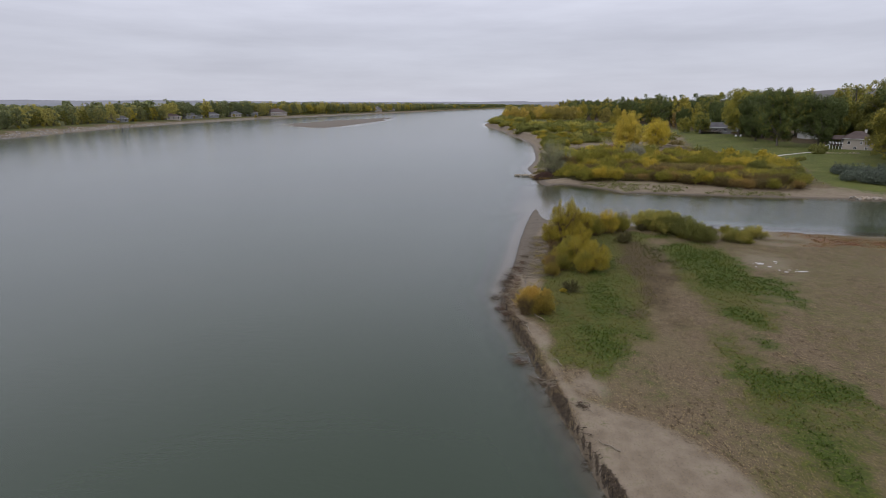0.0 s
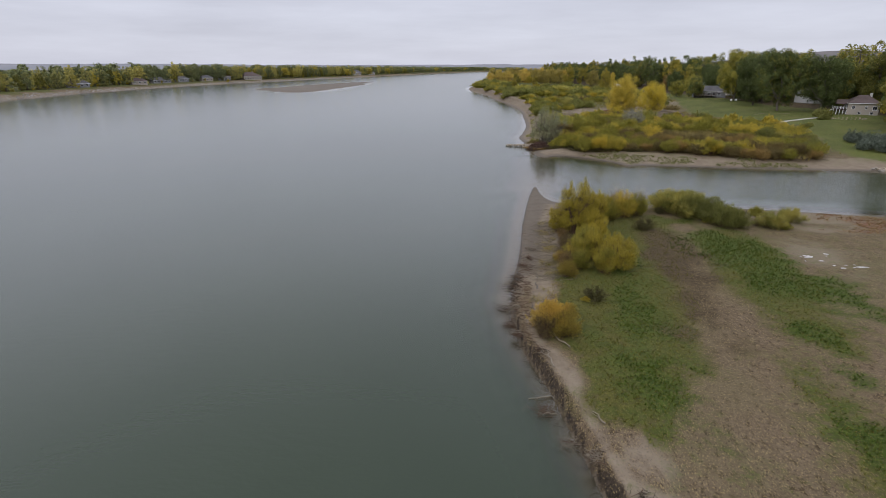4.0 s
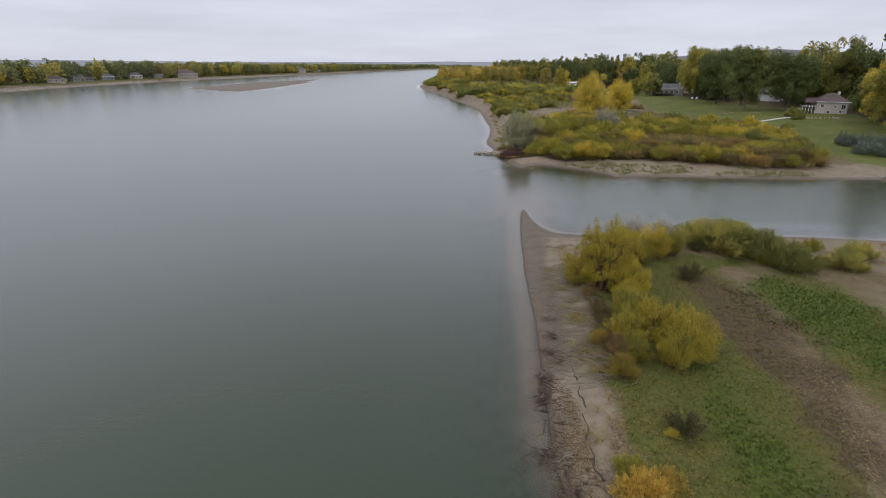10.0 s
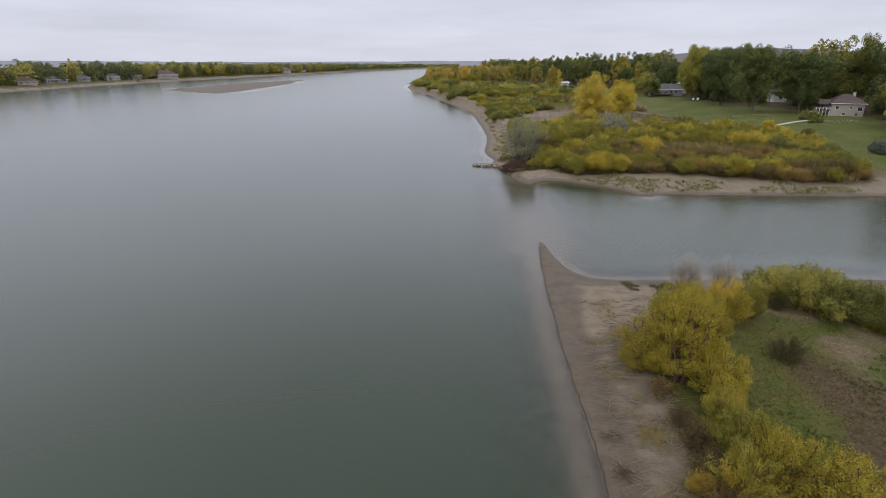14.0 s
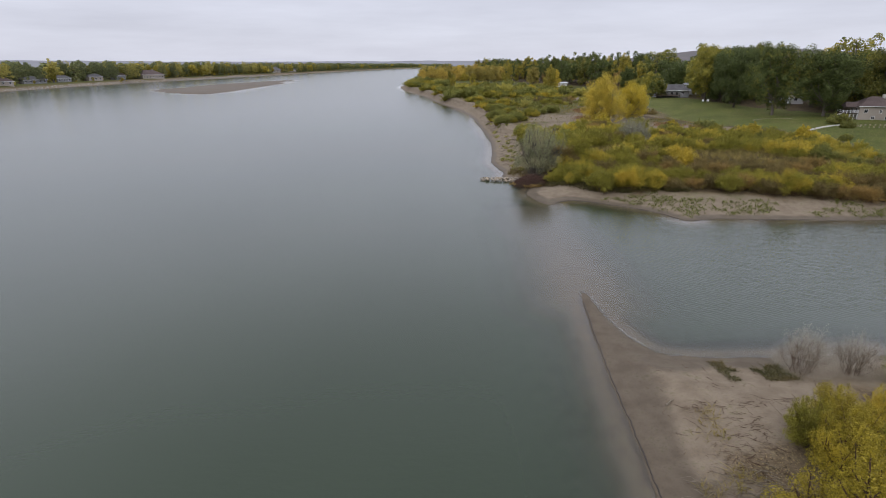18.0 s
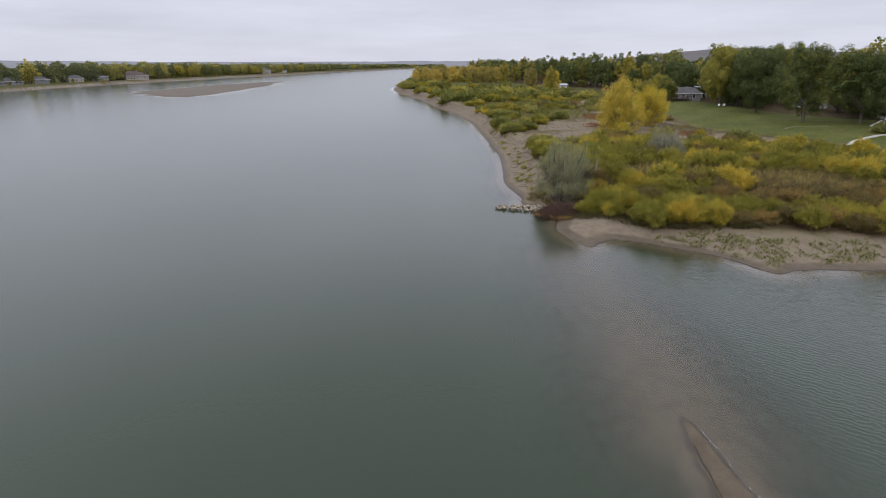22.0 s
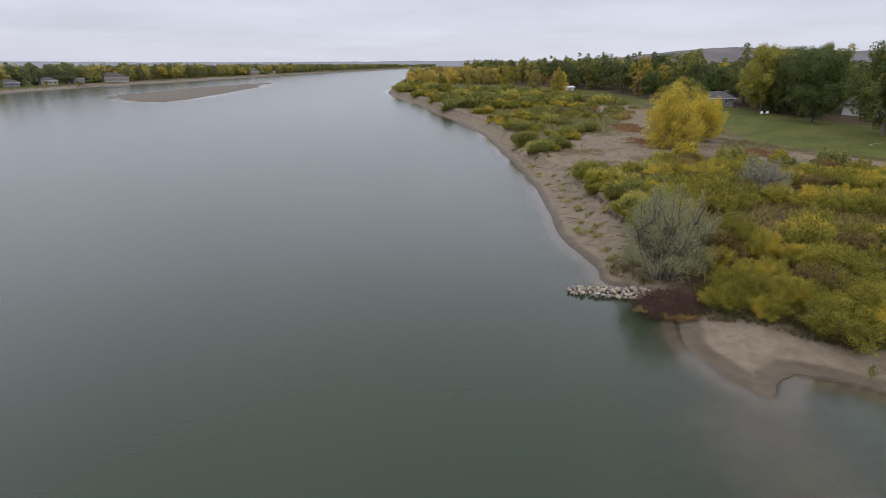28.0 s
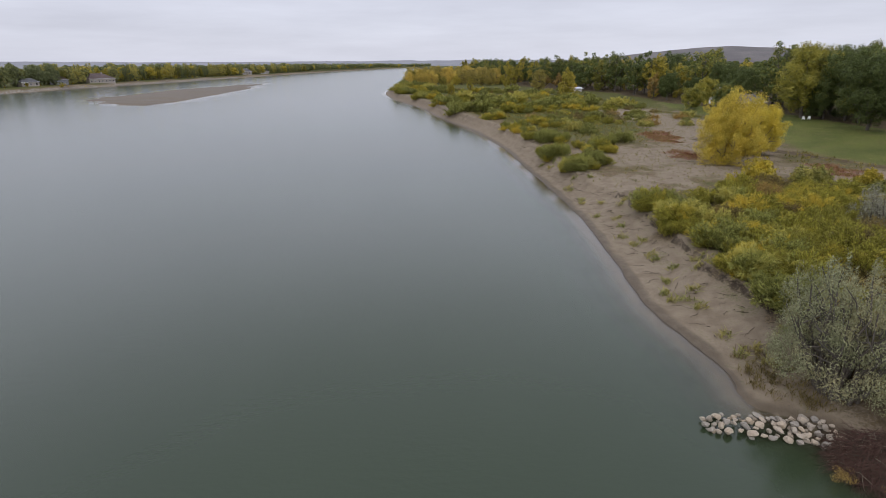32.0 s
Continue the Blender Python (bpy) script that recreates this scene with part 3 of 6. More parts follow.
THICKET = rounded([(10, 126), (12.6, 122.6), (15.4, 119.2), (18, 116.4), (24, 115.4), (36, 112.6), (44, 110.6), (50, 107.8), (63, 107.6), (68, 118), (75, 138), (76, 158), (66, 172), (46, 174), (34, 180), (18, 160), (13, 140)], 1)
WOODS = rounded([(100, 118), (112, 160), (124, 190), (112, 215), (108, 240), (112, 280), (106, 300), (100, 330), (102, 350), (106, 420), (92, 470), (84, 540), (70, 640), (60, 900), (90, 1400), (1500, 1400), (1500, 100)], 1)

XS = axis((-4700, -420, 420, 60), (-420, -230, 14, 5), (-230, -30, 22, 4), (-30, -1, 1.6, 0.8), (-1, 14, 0.22, 0.22), (14, 26, 0.35, 0.42), (26, 60, 0.5, 1.2), (60, 150, 1.5, 4), (150, 420, 8, 24), (420, 4700, 40, 400))
YS = axis((-900, -20, 120, 10), (-20, 8, 3, 0.8), (8, 60, 0.28, 0.3), (60, 85, 0.4, 0.45), (85, 100, 1.0, 0.8), (100, 200, 0.5, 0.9), (200, 560, 1.2, 3.2), (560, 2900, 12, 60), (2900, 4650, 90, 250))
GX, GY = np.meshgrid(XS, YS)
PARTS = shores(GX, GY)
GZ = land(GX, GY, PARTS)
FIELDS = cover(GX, GY, GZ, PARTS)
STEEP = np.hypot(np.gradient(GZ, YS, axis=0), np.gradient(GZ, XS, axis=1))
# the steep bank lip gets the same tone, painting its dark crevices
FIELDS["soil"] = np.maximum(FIELDS["soil"], step(0.7, 1.3, STEEP) * (PARTS[1] > 2) * (GY < 178) * 0.6)
ground = tagged(new("ground", grid_mesh("ground", XS, YS, GZ, FIELDS)), "sandy river banks with grass, dirt and mown lawns", "ground", kind="structure")
ground.data.materials.append(GROUND)


def river():
    xs = axis((-900, -330, 60, 12), (-330, -30, 10, 8), (-30, -2, 5, 0.6), (-2, 30, 0.5, 0.6), (30, 110, 1.0, 4), (110, 440, 8, 30))
    ys = axis((-880, -20, 110, 8), (-20, 20, 4, 1), (20, 125, 0.6, 0.6), (125, 260, 0.8, 3), (260, 700, 4, 12), (700, 2900, 20, 90))
    x, y = np.meshgrid(xs, ys)
    deep = np.clip(-height(x, y), 0, 9)
    rip = np.maximum(step(72, 78, y) * (1 - step(104, 118, y)) * step(4, 16, x), 0.8 * step(0, 0.6, blob(x, y, 7.5, 119, 5.5, 9, 20)))
    me = grid_mesh("river_water", xs, ys, np.zeros(x.shape), dict(depth=deep, ripple=rip))
    me.materials.append(WATER)
    tagged(new("water", me), "calm grey-green river water with fine ripples", "river", kind="structure")


river()


# ---------------------------------------------------------------- building blocks
def part(name, me, parent, label=""):
    ob = new(name, me)
    ob.parent = parent
    return tagged(ob, label)


def thing(name, label, category, group="", at=None, kind=""):
    return tagged(place_at(new(name), at), label, category, group, kind)


def place_at(ob, at):
    if at is not None:
        ob.matrix_basis = at
    return ob


def tubes(runs, sides=5):
    """Points and quads of tapering tubes: runs of (points, start radius, end radius)."""
    co, quads, base = [], [], 0
    ang = np.linspace(0, 2 * np.pi, sides, endpoint=False)
    for pts, r0, r1 in runs:
        p = np.asarray(pts, float)
        n = len(p)
        d = np.gradient(p, axis=0)
        d /= np.linalg.norm(d, axis=1)[:, None] + 1e-9
        ref = np.where(np.abs(d[:, 2:3]) > 0.9, [[1.0, 0, 0]], [[0, 0, 1.0]])
        u = np.cross(d, ref)
        u /= np.linalg.norm(u, axis=1)[:, None] + 1e-9
        v = np.cross(d, u)
        r = np.linspace(r0, r1, n)[:, None, None]
        ring = p[:, None] + r * (np.cos(ang)[None, :, None] * u[:, None] + np.sin(ang)[None, :, None] * v[:, None])
        co.append(ring.reshape(-1, 3))
        i = (base + np.arange(n - 1)[:, None] * sides + np.arange(sides)[None]).ravel()
        j = (base + np.arange(n - 1)[:, None] * sides + (np.arange(sides)[None] + 1) % sides).ravel()
        quads.append(np.stack([i, j, j + sides, i + sides], 1))
        base += n * sides
    return np.concatenate(co), np.concatenate(quads)


def tube_mesh(name, runs, mat, sides=5):
    me = mesh_np(name, *tubes(runs, sides), mat)
    me.polygons.foreach_set("use_smooth", np.ones(len(me.polygons), bool))
    return me


def bent(rng, a, b, n=5, sway=0.1):
    """A crooked line from a to b."""
    a, b = np.asarray(a, float), np.asarray(b, float)
    t = np.linspace(0, 1, n)[:, None]
    p = a + (b - a) * t
    p[1:] += rng.normal(0, sway, (n - 1, 3)) * np.linalg.norm(b - a) * np.sin(t[1:] * 2.2)
    return p


def leaves(name, rng, blobs, count, size, slim, mat, hang=0.0, shell=0.55):
    """Many single leaves on and in the blobs (centre, radii), facing outwards more or less. hang > 0 stands them up, < 0 lets them droop."""
    c = np.array([b[0] for b in blobs], float)
    r = np.array([b[1] for b in blobs], float)
    w = (r[:, 0] * r[:, 1] + r[:, 0] * r[:, 2]) ** 0.9
    k = rng.choice(len(blobs), count, p=w / w.sum())
    out = rng.normal(0, 1, (count, 3))
    out /= np.linalg.norm(out, axis=1)[:, None]
    depth = shell + (1 - shell) * rng.random(count) ** 0.5
    pos = c[k] + out * r[k] * depth[:, None] * rng.uniform(0.85, 1.12, (count, 1))
    nor = out / r[k] + (rng.normal(0, 0.36, (count, 3)) + [0, 0, 0.25]) / r[k].mean(1)[:, None]
    nor /= np.linalg.norm(nor, axis=1)[:, None]
    along = rng.normal(0, 1, (count, 3)) + np.array([0, 0, hang * 2.5])
    along -= (along * nor).sum(1)[:, None] * nor
    along /= np.linalg.norm(along, axis=1)[:, None] + 1e-9
    side = np.cross(nor, along)
    s = size * rng.uniform(0.6, 1.35, (count, 1))
    a, b = along * s, side * s * slim
    co = np.stack([pos - a, pos + b * 0.9 - a * 0.1, pos + a, pos - b * 0.9 - a * 0.1 + nor * s * 0.12], 1).reshape(-1, 3)
    keep = np.arange(count * 4).reshape(-1, 4)
    co[:, 2] = np.maximum(co[:, 2], 0.03)
    return mesh_np(name, co, keep, mat)


def shrub(name, label, seed, h, r, count, leaf, slim, mat, stem, group="", hang=0.5, sparse=1.0, lean=(0, 0), category="shrub", knot=(0.26, 0.42), twigs=0, thin=1.0):
    """A many-stemmed bush: stems fanning out of the ground, leaf clumps round their upper halves."""
    rng = np.random.default_rng(seed)
    ob = thing(name, label, category, group)
    runs, blobs = [], []
    n = max(7, int(11 * sparse))
    for i in range(n):
        t = 2 * math.pi * (i + rng.random()) / n
        q = math.sqrt(rng.random()) * r * 0.82
        top = np.array([math.cos(t) * q + lean[0], math.sin(t) * q + lean[1], h * (1.0 - 0.50 * (q / r) ** 2) * rng.uniform(0.60, 0.98)])
        foot = np.array([math.cos(t), math.sin(t), 0]) * rng.uniform(0.05, 0.28) * r
        foot[2] = -0.15
        line = bent(rng, foot, top, 5, 0.05)
        runs.append((line if twigs else line[[0, 2, 4]], 0.018 * h * thin, 0.004 * h * thin))
        for _ in range(twigs):
            a = line[2] + (line[3] - line[2]) * rng.random()
            runs.append((bent(rng, a, a + np.clip(rng.normal(0, 0.13, 3), -0.18, 0.18) * h + np.array([0, 0, 0.10 * h]), 4, 0.06), 0.008 * h * thin, 0.003 * h * thin))
        br = r * rng.uniform(*knot)
        blobs.append((top - np.array([0, 0, br * 0.55]), (br, br, br * 1.15)))
        blobs.append((line[2] * 0.55 + line[3] * 0.45 + rng.normal(0, 0.1, 3) * r, (br * 1.05, br * 1.05, br * 1.0)))
        shoot = line[4] + rng.normal(0, 0.05, 3) * r + [0, 0, 0.05 * h]
        blobs.append((shoot, (br * 0.38, br * 0.38, br * 0.95)))
        if sparse >= 1:
            low = np.array([math.cos(t) * r * 0.72 + lean[0] * 0.5, math.sin(t) * r * 0.72 + lean[1] * 0.5, h * rng.uniform(0.16, 0.34)])
            blobs.append((low, (br * 0.9, br * 0.9, br * 0.85)))
    tagged(part("undergrowth", tube_mesh(name + "_wood", runs, stem, 4 if twigs else 3), ob), kind="stuff")
    part("foliage", leaves(name + "_foliage", rng, blobs, count, leaf, slim, mat, hang), ob)
    return ob


def wand_shrub(name, label, seed, h, r, shoots, per, leaf, slim, mat, stem, group="", start=0.22, tuft=0.10, flop=0.55, twigs=0, category="shrub"):
    """A feathery willow: many upright shoots that fan out of one foot, narrow leaves all along their upper parts."""
    rng = np.random.default_rng(seed)
    ob = thing(name, label, category, group)
    t = rng.uniform(0, 2 * math.pi, shoots)
    lobe = 1 + 0.22 * np.sin(3 * t + seed) + 0.12 * np.sin(5 * t + 2 * seed)
    q = np.sqrt(rng.random(shoots)) * r * 0.9 * lobe
    top = np.stack([np.cos(t) * q, np.sin(t) * q, h * (1.02 - flop * (q / r) ** 2) * rng.uniform(0.62, 1.06, shoots)], 1)
    top[:, 2] = np.maximum(top[:, 2], 0.36 * h)
    foot = top * [0.38, 0.38, 0] + rng.normal(0, 0.06 * r, (shoots, 3)) * [1, 1, 0] - [0, 0, 0.12]
    bend = foot + (top - foot) * np.array([0.25, 0.25, 0.62]) + rng.normal(0, 0.05 * r, (shoots, 3))
    u = np.linspace(0, 1, 4)[:, None]
    runs = [(foot[i] * (1 - u) ** 2 + 2 * bend[i] * u * (1 - u) + top[i] * u * u, 0.006 * h, 0.002 * h) for i in range(shoots)]
    for _ in range(twigs):
        i = int(rng.integers(shoots))
        e = top[i] + rng.normal(0, 0.12, 3) * h
        runs.append((np.array([bend[i], (bend[i] + e) / 2 + rng.normal(0, 0.03, 3) * h, e]), 0.004 * h, 0.0015 * h))
    n = shoots * per
    k = np.repeat(np.arange(shoots), per)
    v = (start + (1 - start) * rng.random(n) ** 0.75)[:, None]
    pos = foot[k] * (1 - v) ** 2 + 2 * bend[k] * v * (1 - v) + top[k] * v * v
    run = 2 * (bend[k] - foot[k]) * (1 - v) + 2 * (top[k] - bend[k]) * v
    run /= np.linalg.norm(run, axis=1)[:, None] + 1e-9
    off = rng.normal(0, 1, (n, 3)) * tuft * r * (1.15 - 0.75 * v)
    pos += off
    out = pos * [0.8, 0.8, 0] / r + rng.normal(0, 0.45, (n, 3)) + [0, 0, 1.1]
    along = run * 0.8 + off / (tuft * r) * 0.45 + rng.normal(0, 0.4, (n, 3))
    along /= np.linalg.norm(along, axis=1)[:, None]
    nor = out - (out * along).sum(1)[:, None] * along
    nor /= np.linalg.norm(nor, axis=1)[:, None] + 1e-9
    side = np.cross(nor, along)
    s = leaf * rng.uniform(0.55, 1.35, (n, 1))
    a, b = along * s, side * s * slim
    co = np.stack([pos - a, pos + b, pos + a, pos - b + nor * s * 0.1], 1).reshape(-1, 3)
    co[:, 2] = np.maximum(co[:, 2], 0.03)
    tagged(part("undergrowth", tube_mesh(name + "_wood", runs, stem, 3), ob), kind="stuff")
    part("foliage", mesh_np(name + "_foliage", co, np.arange(n * 4).reshape(-1, 4), mat), ob)
    return ob


def tree(name, label, seed, h, r, count, leaf, mat, group="", bare=0.22, knots=40, slim=0.7, bark=None, tall=1.0):
    """A broad tree: tapered trunk, forking limbs, and a crown of leaf clumps round the limb ends."""
    rng = np.random.default_rng(seed)
    ob = thing(name, label, "tree", group)
    fork = h * bare
    runs = [(bent(rng, (0, 0, -0.3), (rng.normal(0, 0.3), rng.normal(0, 0.3), fork * 1.5), 5, 0.02), 0.030 * h * 0.75, 0.016 * h)]
    runs.append((bent(rng, runs[0][0][-1], (rng.normal(0, 0.05) * r, rng.normal(0, 0.05) * r, h * 0.86), 5, 0.03), 0.016 * h, 0.004 * h))
    blobs = []
    lobes = max(7, knots // 4)
    each = max(5, (knots * 4) // lobes)
    for i in range(lobes):
        z = (i + 0.3 + 0.4 * rng.random()) / lobes
        t = i * 2.4 + rng.normal(0, 0.35)
        wide = r * (0.30 + 0.42 * math.sin(math.pi * min(1, 0.15 + z * 0.85))) * rng.uniform(0.62, 0.92) * (0.25 if i == lobes - 1 else 1)
        mid = np.array([math.cos(t) * wide, math.sin(t) * wide, fork + r * 0.12 + (h * 0.78 - fork - r * 0.12) * z * tall])
        start = np.array([0, 0, max(fork * 0.8, mid[2] - wide * 1.1 - 0.1 * h)])
        runs.append((bent(rng, start, mid, 4, 0.06), 0.010 * h, 0.004 * h))
        lr = r * rng.uniform(0.36, 0.50) * (1.15 if knots < 30 else 1)
        for _ in range(each):
            d = rng.normal(0, 1, 3)
            d *= rng.random() ** 0.4 / np.linalg.norm(d)
            c = mid + d * [lr, lr, lr * 1.25] + [0, 0, lr * 0.2]
            br = r * rng.uniform(0.11, 0.21)
            blobs.append((c, (br, br, br * rng.uniform(0.8, 1.3))))
            if rng.random() < 0.25:
                runs.append((bent(rng, mid - [0, 0, lr * 0.4], c, 3, 0.06), 0.004 * h, 0.0015 * h))
    part("trunk", tube_mesh(name + "_trunk", [(np.vstack([runs[0][0], runs[1][0][1:]]), runs[0][1], runs[1][2])], bark or BARK, 6), ob)
    tagged(part("branchwork", tube_mesh(name + "_branchwork", runs[2:], bark or BARK, 4), ob), kind="stuff")
    part("crown", leaves(name + "_crown", rng, blobs, count, leaf, slim, mat, -0.1, 0.62), ob)
    return ob


def spread(kinds, spots, rng, grow=(0.8, 1.2), sink=0.05):
    """Sets copies of the kinds on the ground at the spots; each kind's first one goes to the first spots."""
    used = [False] * len(kinds)
    heights = height([p[0] for p in spots], [p[1] for p in spots])
    for (sx, sy, i, *size), sz in zip(spots, heights):
        s = size[0] if size else rng.uniform(*grow)
        m = pose(sx, sy, sz - sink, 0, 0, rng.uniform(0, 360)) @ Matrix.Diagonal((s, s, s * rng.uniform(0.9, 1.1), 1))
        if used[i]:
            copy_thing(kinds[i], m)
        else:
            kinds[i].matrix_basis, used[i] = m, True
    for ob, u in zip(kinds, used):
        if not u:
            for o in (*ob.children_recursive, ob):
                bpy.data.objects.remove(o)


def scatter(rng, count, xr, yr, test, gap):
    """Spots drawn at random where test holds, no two closer than the gap."""
    out, n = np.full((count, 2), 1e9), 0
    x, y = rng.uniform(*xr, count * 30), rng.uniform(*yr, count * 30)
    for part_x, part_y in zip(np.array_split(x, 10), np.array_split(y, 10)):
        ok = test(part_x, part_y)
        for p in np.stack([part_x[ok], part_y[ok]], 1):
            d = out[:n] - p
            if n == 0 or (d[:, 0] ** 2 + d[:, 1] ** 2).min() > gap * gap:
                out[n], n = p, n + 1
                if n == count:
                    return out
    return out[:n]


def box(bm, x0, y0, z0, x1, y1, z1):
    v = [bm.verts.new(p) for p in ((x0, y0, z0), (x1, y0, z0), (x1, y1, z0), (x0, y1, z0), (x0, y0, z1), (x1, y0, z1), (x1, y1, z1), (x0, y1, z1))]
    for f in ((3, 2, 1, 0), (4, 5, 6, 7), (0, 1, 5, 4), (1, 2, 6, 5), (2, 3, 7, 6), (3, 0, 4, 7)):
        bm.faces.new([v[i] for i in f])


def solid(name, boxes, mat, bevel=0.0):
    """A mesh of boxes (x0, y0, z0, x1, y1, z1), edges eased."""
    bm = bmesh.new()
    for b in boxes:
        box(bm, *b)
    if bevel:
        bmesh.ops.bevel(bm, geom=list(bm.edges), offset=bevel, segments=1, affect="EDGES")
    me = bpy.data.meshes.new(name)
    bm.to_mesh(me)
    bm.free()
    me.materials.append(mat)
    return me


def boulder_mesh(seed, mat):
    rng = np.random.default_rng(seed)
    bm = bmesh.new()
    bmesh.ops.create_icosphere(bm, subdivisions=2, radius=0.5)
    cuts = [(Vector(rng.normal(0, 1, 3)).normalized(), rng.uniform(0.22, 0.41)) for _ in range(15)]
    for v in bm.verts:
        for nrm, d in cuts:
            over = v.co.dot(nrm) - d
            if over > 0:
                v.co -= nrm * over
        v.co *= 1 + 0.07 * noise.noise(v.co * 3 + Vector((seed, 0, 0)))
        v.co.z *= 0.74
    me = bpy.data.meshes.new("boulder")
    bm.to_mesh(me)
    bm.free()
    me.materials.append(mat)
    return me


# ---------------------------------------------------------------- distance: hills
def hills():
    """Low bare hills that close the valley, as one sheet of land behind the woods."""
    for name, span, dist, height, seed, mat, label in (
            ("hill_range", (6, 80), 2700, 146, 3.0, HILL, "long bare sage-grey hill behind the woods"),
            ("far_hills", (-62, 44), 4000, 66, 8.0, HAZED_HILL, "low hazy hills on the horizon")):
        az = np.radians(np.linspace(*span, 160))
        rows = np.linspace(0, 1, 14)
        A, R = np.meshgrid(az, rows)
        ends = np.clip((A - az[0]) / 0.22, 0, 1) * np.clip((az[-1] - A) / 0.2, 0, 1)
        prof = 0.62 + 0.30 * fbm(np.degrees(A) * 0.10 + seed * 7, A * 0 + seed, 1.0, 5)
        if seed == 3.0:
            prof = prof * step(0.18, 0.50, A)
        Z = height * np.sin(R * np.pi / 2) ** 1.3 * prof * ends ** 0.6
        D = dist + R * 600
        Z += fbm(D * np.sin(A), D * np.cos(A), 0.006, 4) * 14 * R * ends
        co = np.stack([D * np.sin(A), D * np.cos(A), Z - 1], -1).reshape(-1, 3)
        nx = len(az)
        i = (np.arange(len(rows) - 1)[:, None] * nx + np.arange(nx - 1)[None]).ravel()
        me = mesh_np(name, co, np.stack([i, i + 1, i + nx + 1, i + nx], 1), mat)
        me.polygons.foreach_set("use_smooth", np.ones(len(me.polygons), bool))
        tagged(new(name, me), label, "hill", kind="structure")


hills()


# ---------------------------------------------------------------- the wooded bank: trees
def woods():
    rng = np.random.default_rng(21)
    green = "green cottonwood with a dense rounded crown by the lawn"
    turning = "tall cottonwood turning yellow at its top"
    kinds = [tree("cottonwood_tree", green, 31, 16.8, 7.0, 32000, 0.17, LEAF_COTTON, "cottonwoods by the lawns", 0.19),
             tree("cottonwood_tree", green, 32, 18.0, 7.6, 34000, 0.17, LEAF_COTTON, "cottonwoods by the lawns", 0.18, 46),
             tree("cottonwood_tree", turning, 33, 17.8, 7.5, 34000, 0.17, LEAF_COTTON_GOLD, "cottonwoods by the lawns", 0.19, 44),
             tree("cottonwood_tree", green, 34, 14.6, 6.9, 30000, 0.17, LEAF_COTTON, "cottonwoods by the lawns", 0.16, 40)]
    front = [(103, 232, 1), (99, 204, 1, 1.04), (109, 196, 1, 0.95), (119, 208, 0), (108, 262, 1, 1.08), (113, 246, 0, 1.1), (114, 252, 1), (112, 258, 3),
             (117, 268, 1, 1.05), (131, 232, 0), (100, 290, 3, 0.8), (95, 303, 3, 0.72), (106, 312, 3, 0.85), (106, 345, 0, 0.9), (98, 139, 2, 0.98), (106, 152, 2, 1.02),
             (113, 163, 2, 0.88), (120, 176, 0, 0.85), (128, 200, 2, 1.15), (126, 216, 2), (134, 228, 0), (122, 280, 1), (112, 300, 0), (118, 322, 1), (116, 340, 0), (130, 262, 2), (134, 290, 1),
             (124, 148, 2), (132, 168, 0), (112, 128, 2), (124, 122, 1)]
    spread(kinds, front, rng)
    far = [tree("woodland_tree", "tree in a mixed green wood beyond the lawns", 41, 21, 7.8, 4400, 0.34, LEAF_COTTON, "trees of the wood", 0.18, 20),
           tree("woodland_tree", "tree in a mixed green wood beyond the lawns", 42, 22.5, 8.2, 4600, 0.34, LEAF_COTTON, "trees of the wood", 0.15, 22),
           tree("woodland_tree", "yellowing tree in a mixed wood beyond the lawns", 43, 20.5, 7.6, 4400, 0.34, LEAF_COTTON_GOLD, "trees of the wood", 0.15, 20),
           tree("woodland_tree", "small rust-brown tree at the edge of the wood", 44, 10, 5.0, 2000, 0.42, LEAF_RUST, "trees of the wood", 0.15, 16)]
    hidden = lambda x, y: (inside(WOODS, x, y) > 3) & (np.hypot(x - 116, y - 187) > 13) & (np.hypot(x - 104, y - 292) > 14) & (np.hypot(x - 131, y - 247) > 12) & (y < 950)
    edge = lambda x, y: hidden(x, y) & (inside(WOODS, x, y) < 42) & ~((y < 345) & (x < 124))
    p = scatter(rng, 190, (70, 210), (110, 900), edge, 8.5)
    spots = [(x, y, int(rng.choice([0, 1, 2, 3], p=[0.29, 0.25, 0.30, 0.16])) if y > 300 else int(rng.choice([0, 1, 2]))) for x, y in p]
    spread(far, spots, rng, (0.8, 1.15))
    # the deeper wood, too far off to tell tree from tree
    deep = scatter(rng, 520, (90, 600), (100, 1350), lambda x, y: (inside(WOODS, x, y) > 34), 13)
    wood_mass("far_wood", "deep green and yellow wood beyond the lawns", deep, rng, 17, LEAF_COTTON)


def wood_mass(name, label, spots, rng, h, mat, leaf=1.15, each=300):
    blobs = []
    for (x, y), z in zip(spots, height(spots[:, 0], spots[:, 1])):
        s = rng.uniform(0.8, 1.2) * (0.78 if x < -200 and y < 450 else 1)
        for _ in range(6):
            blobs.append(((x + rng.normal(0, 2.6), y + rng.normal(0, 2.6), z + h * s * rng.uniform(0.30, 0.80)), (3.8, 3.8, 3.2)))
    tagged(new(name, leaves(name, rng, blobs, each * len(spots), leaf, 0.8, mat, 0, 0.6)), label, "woodland", kind="stuff")


woods()


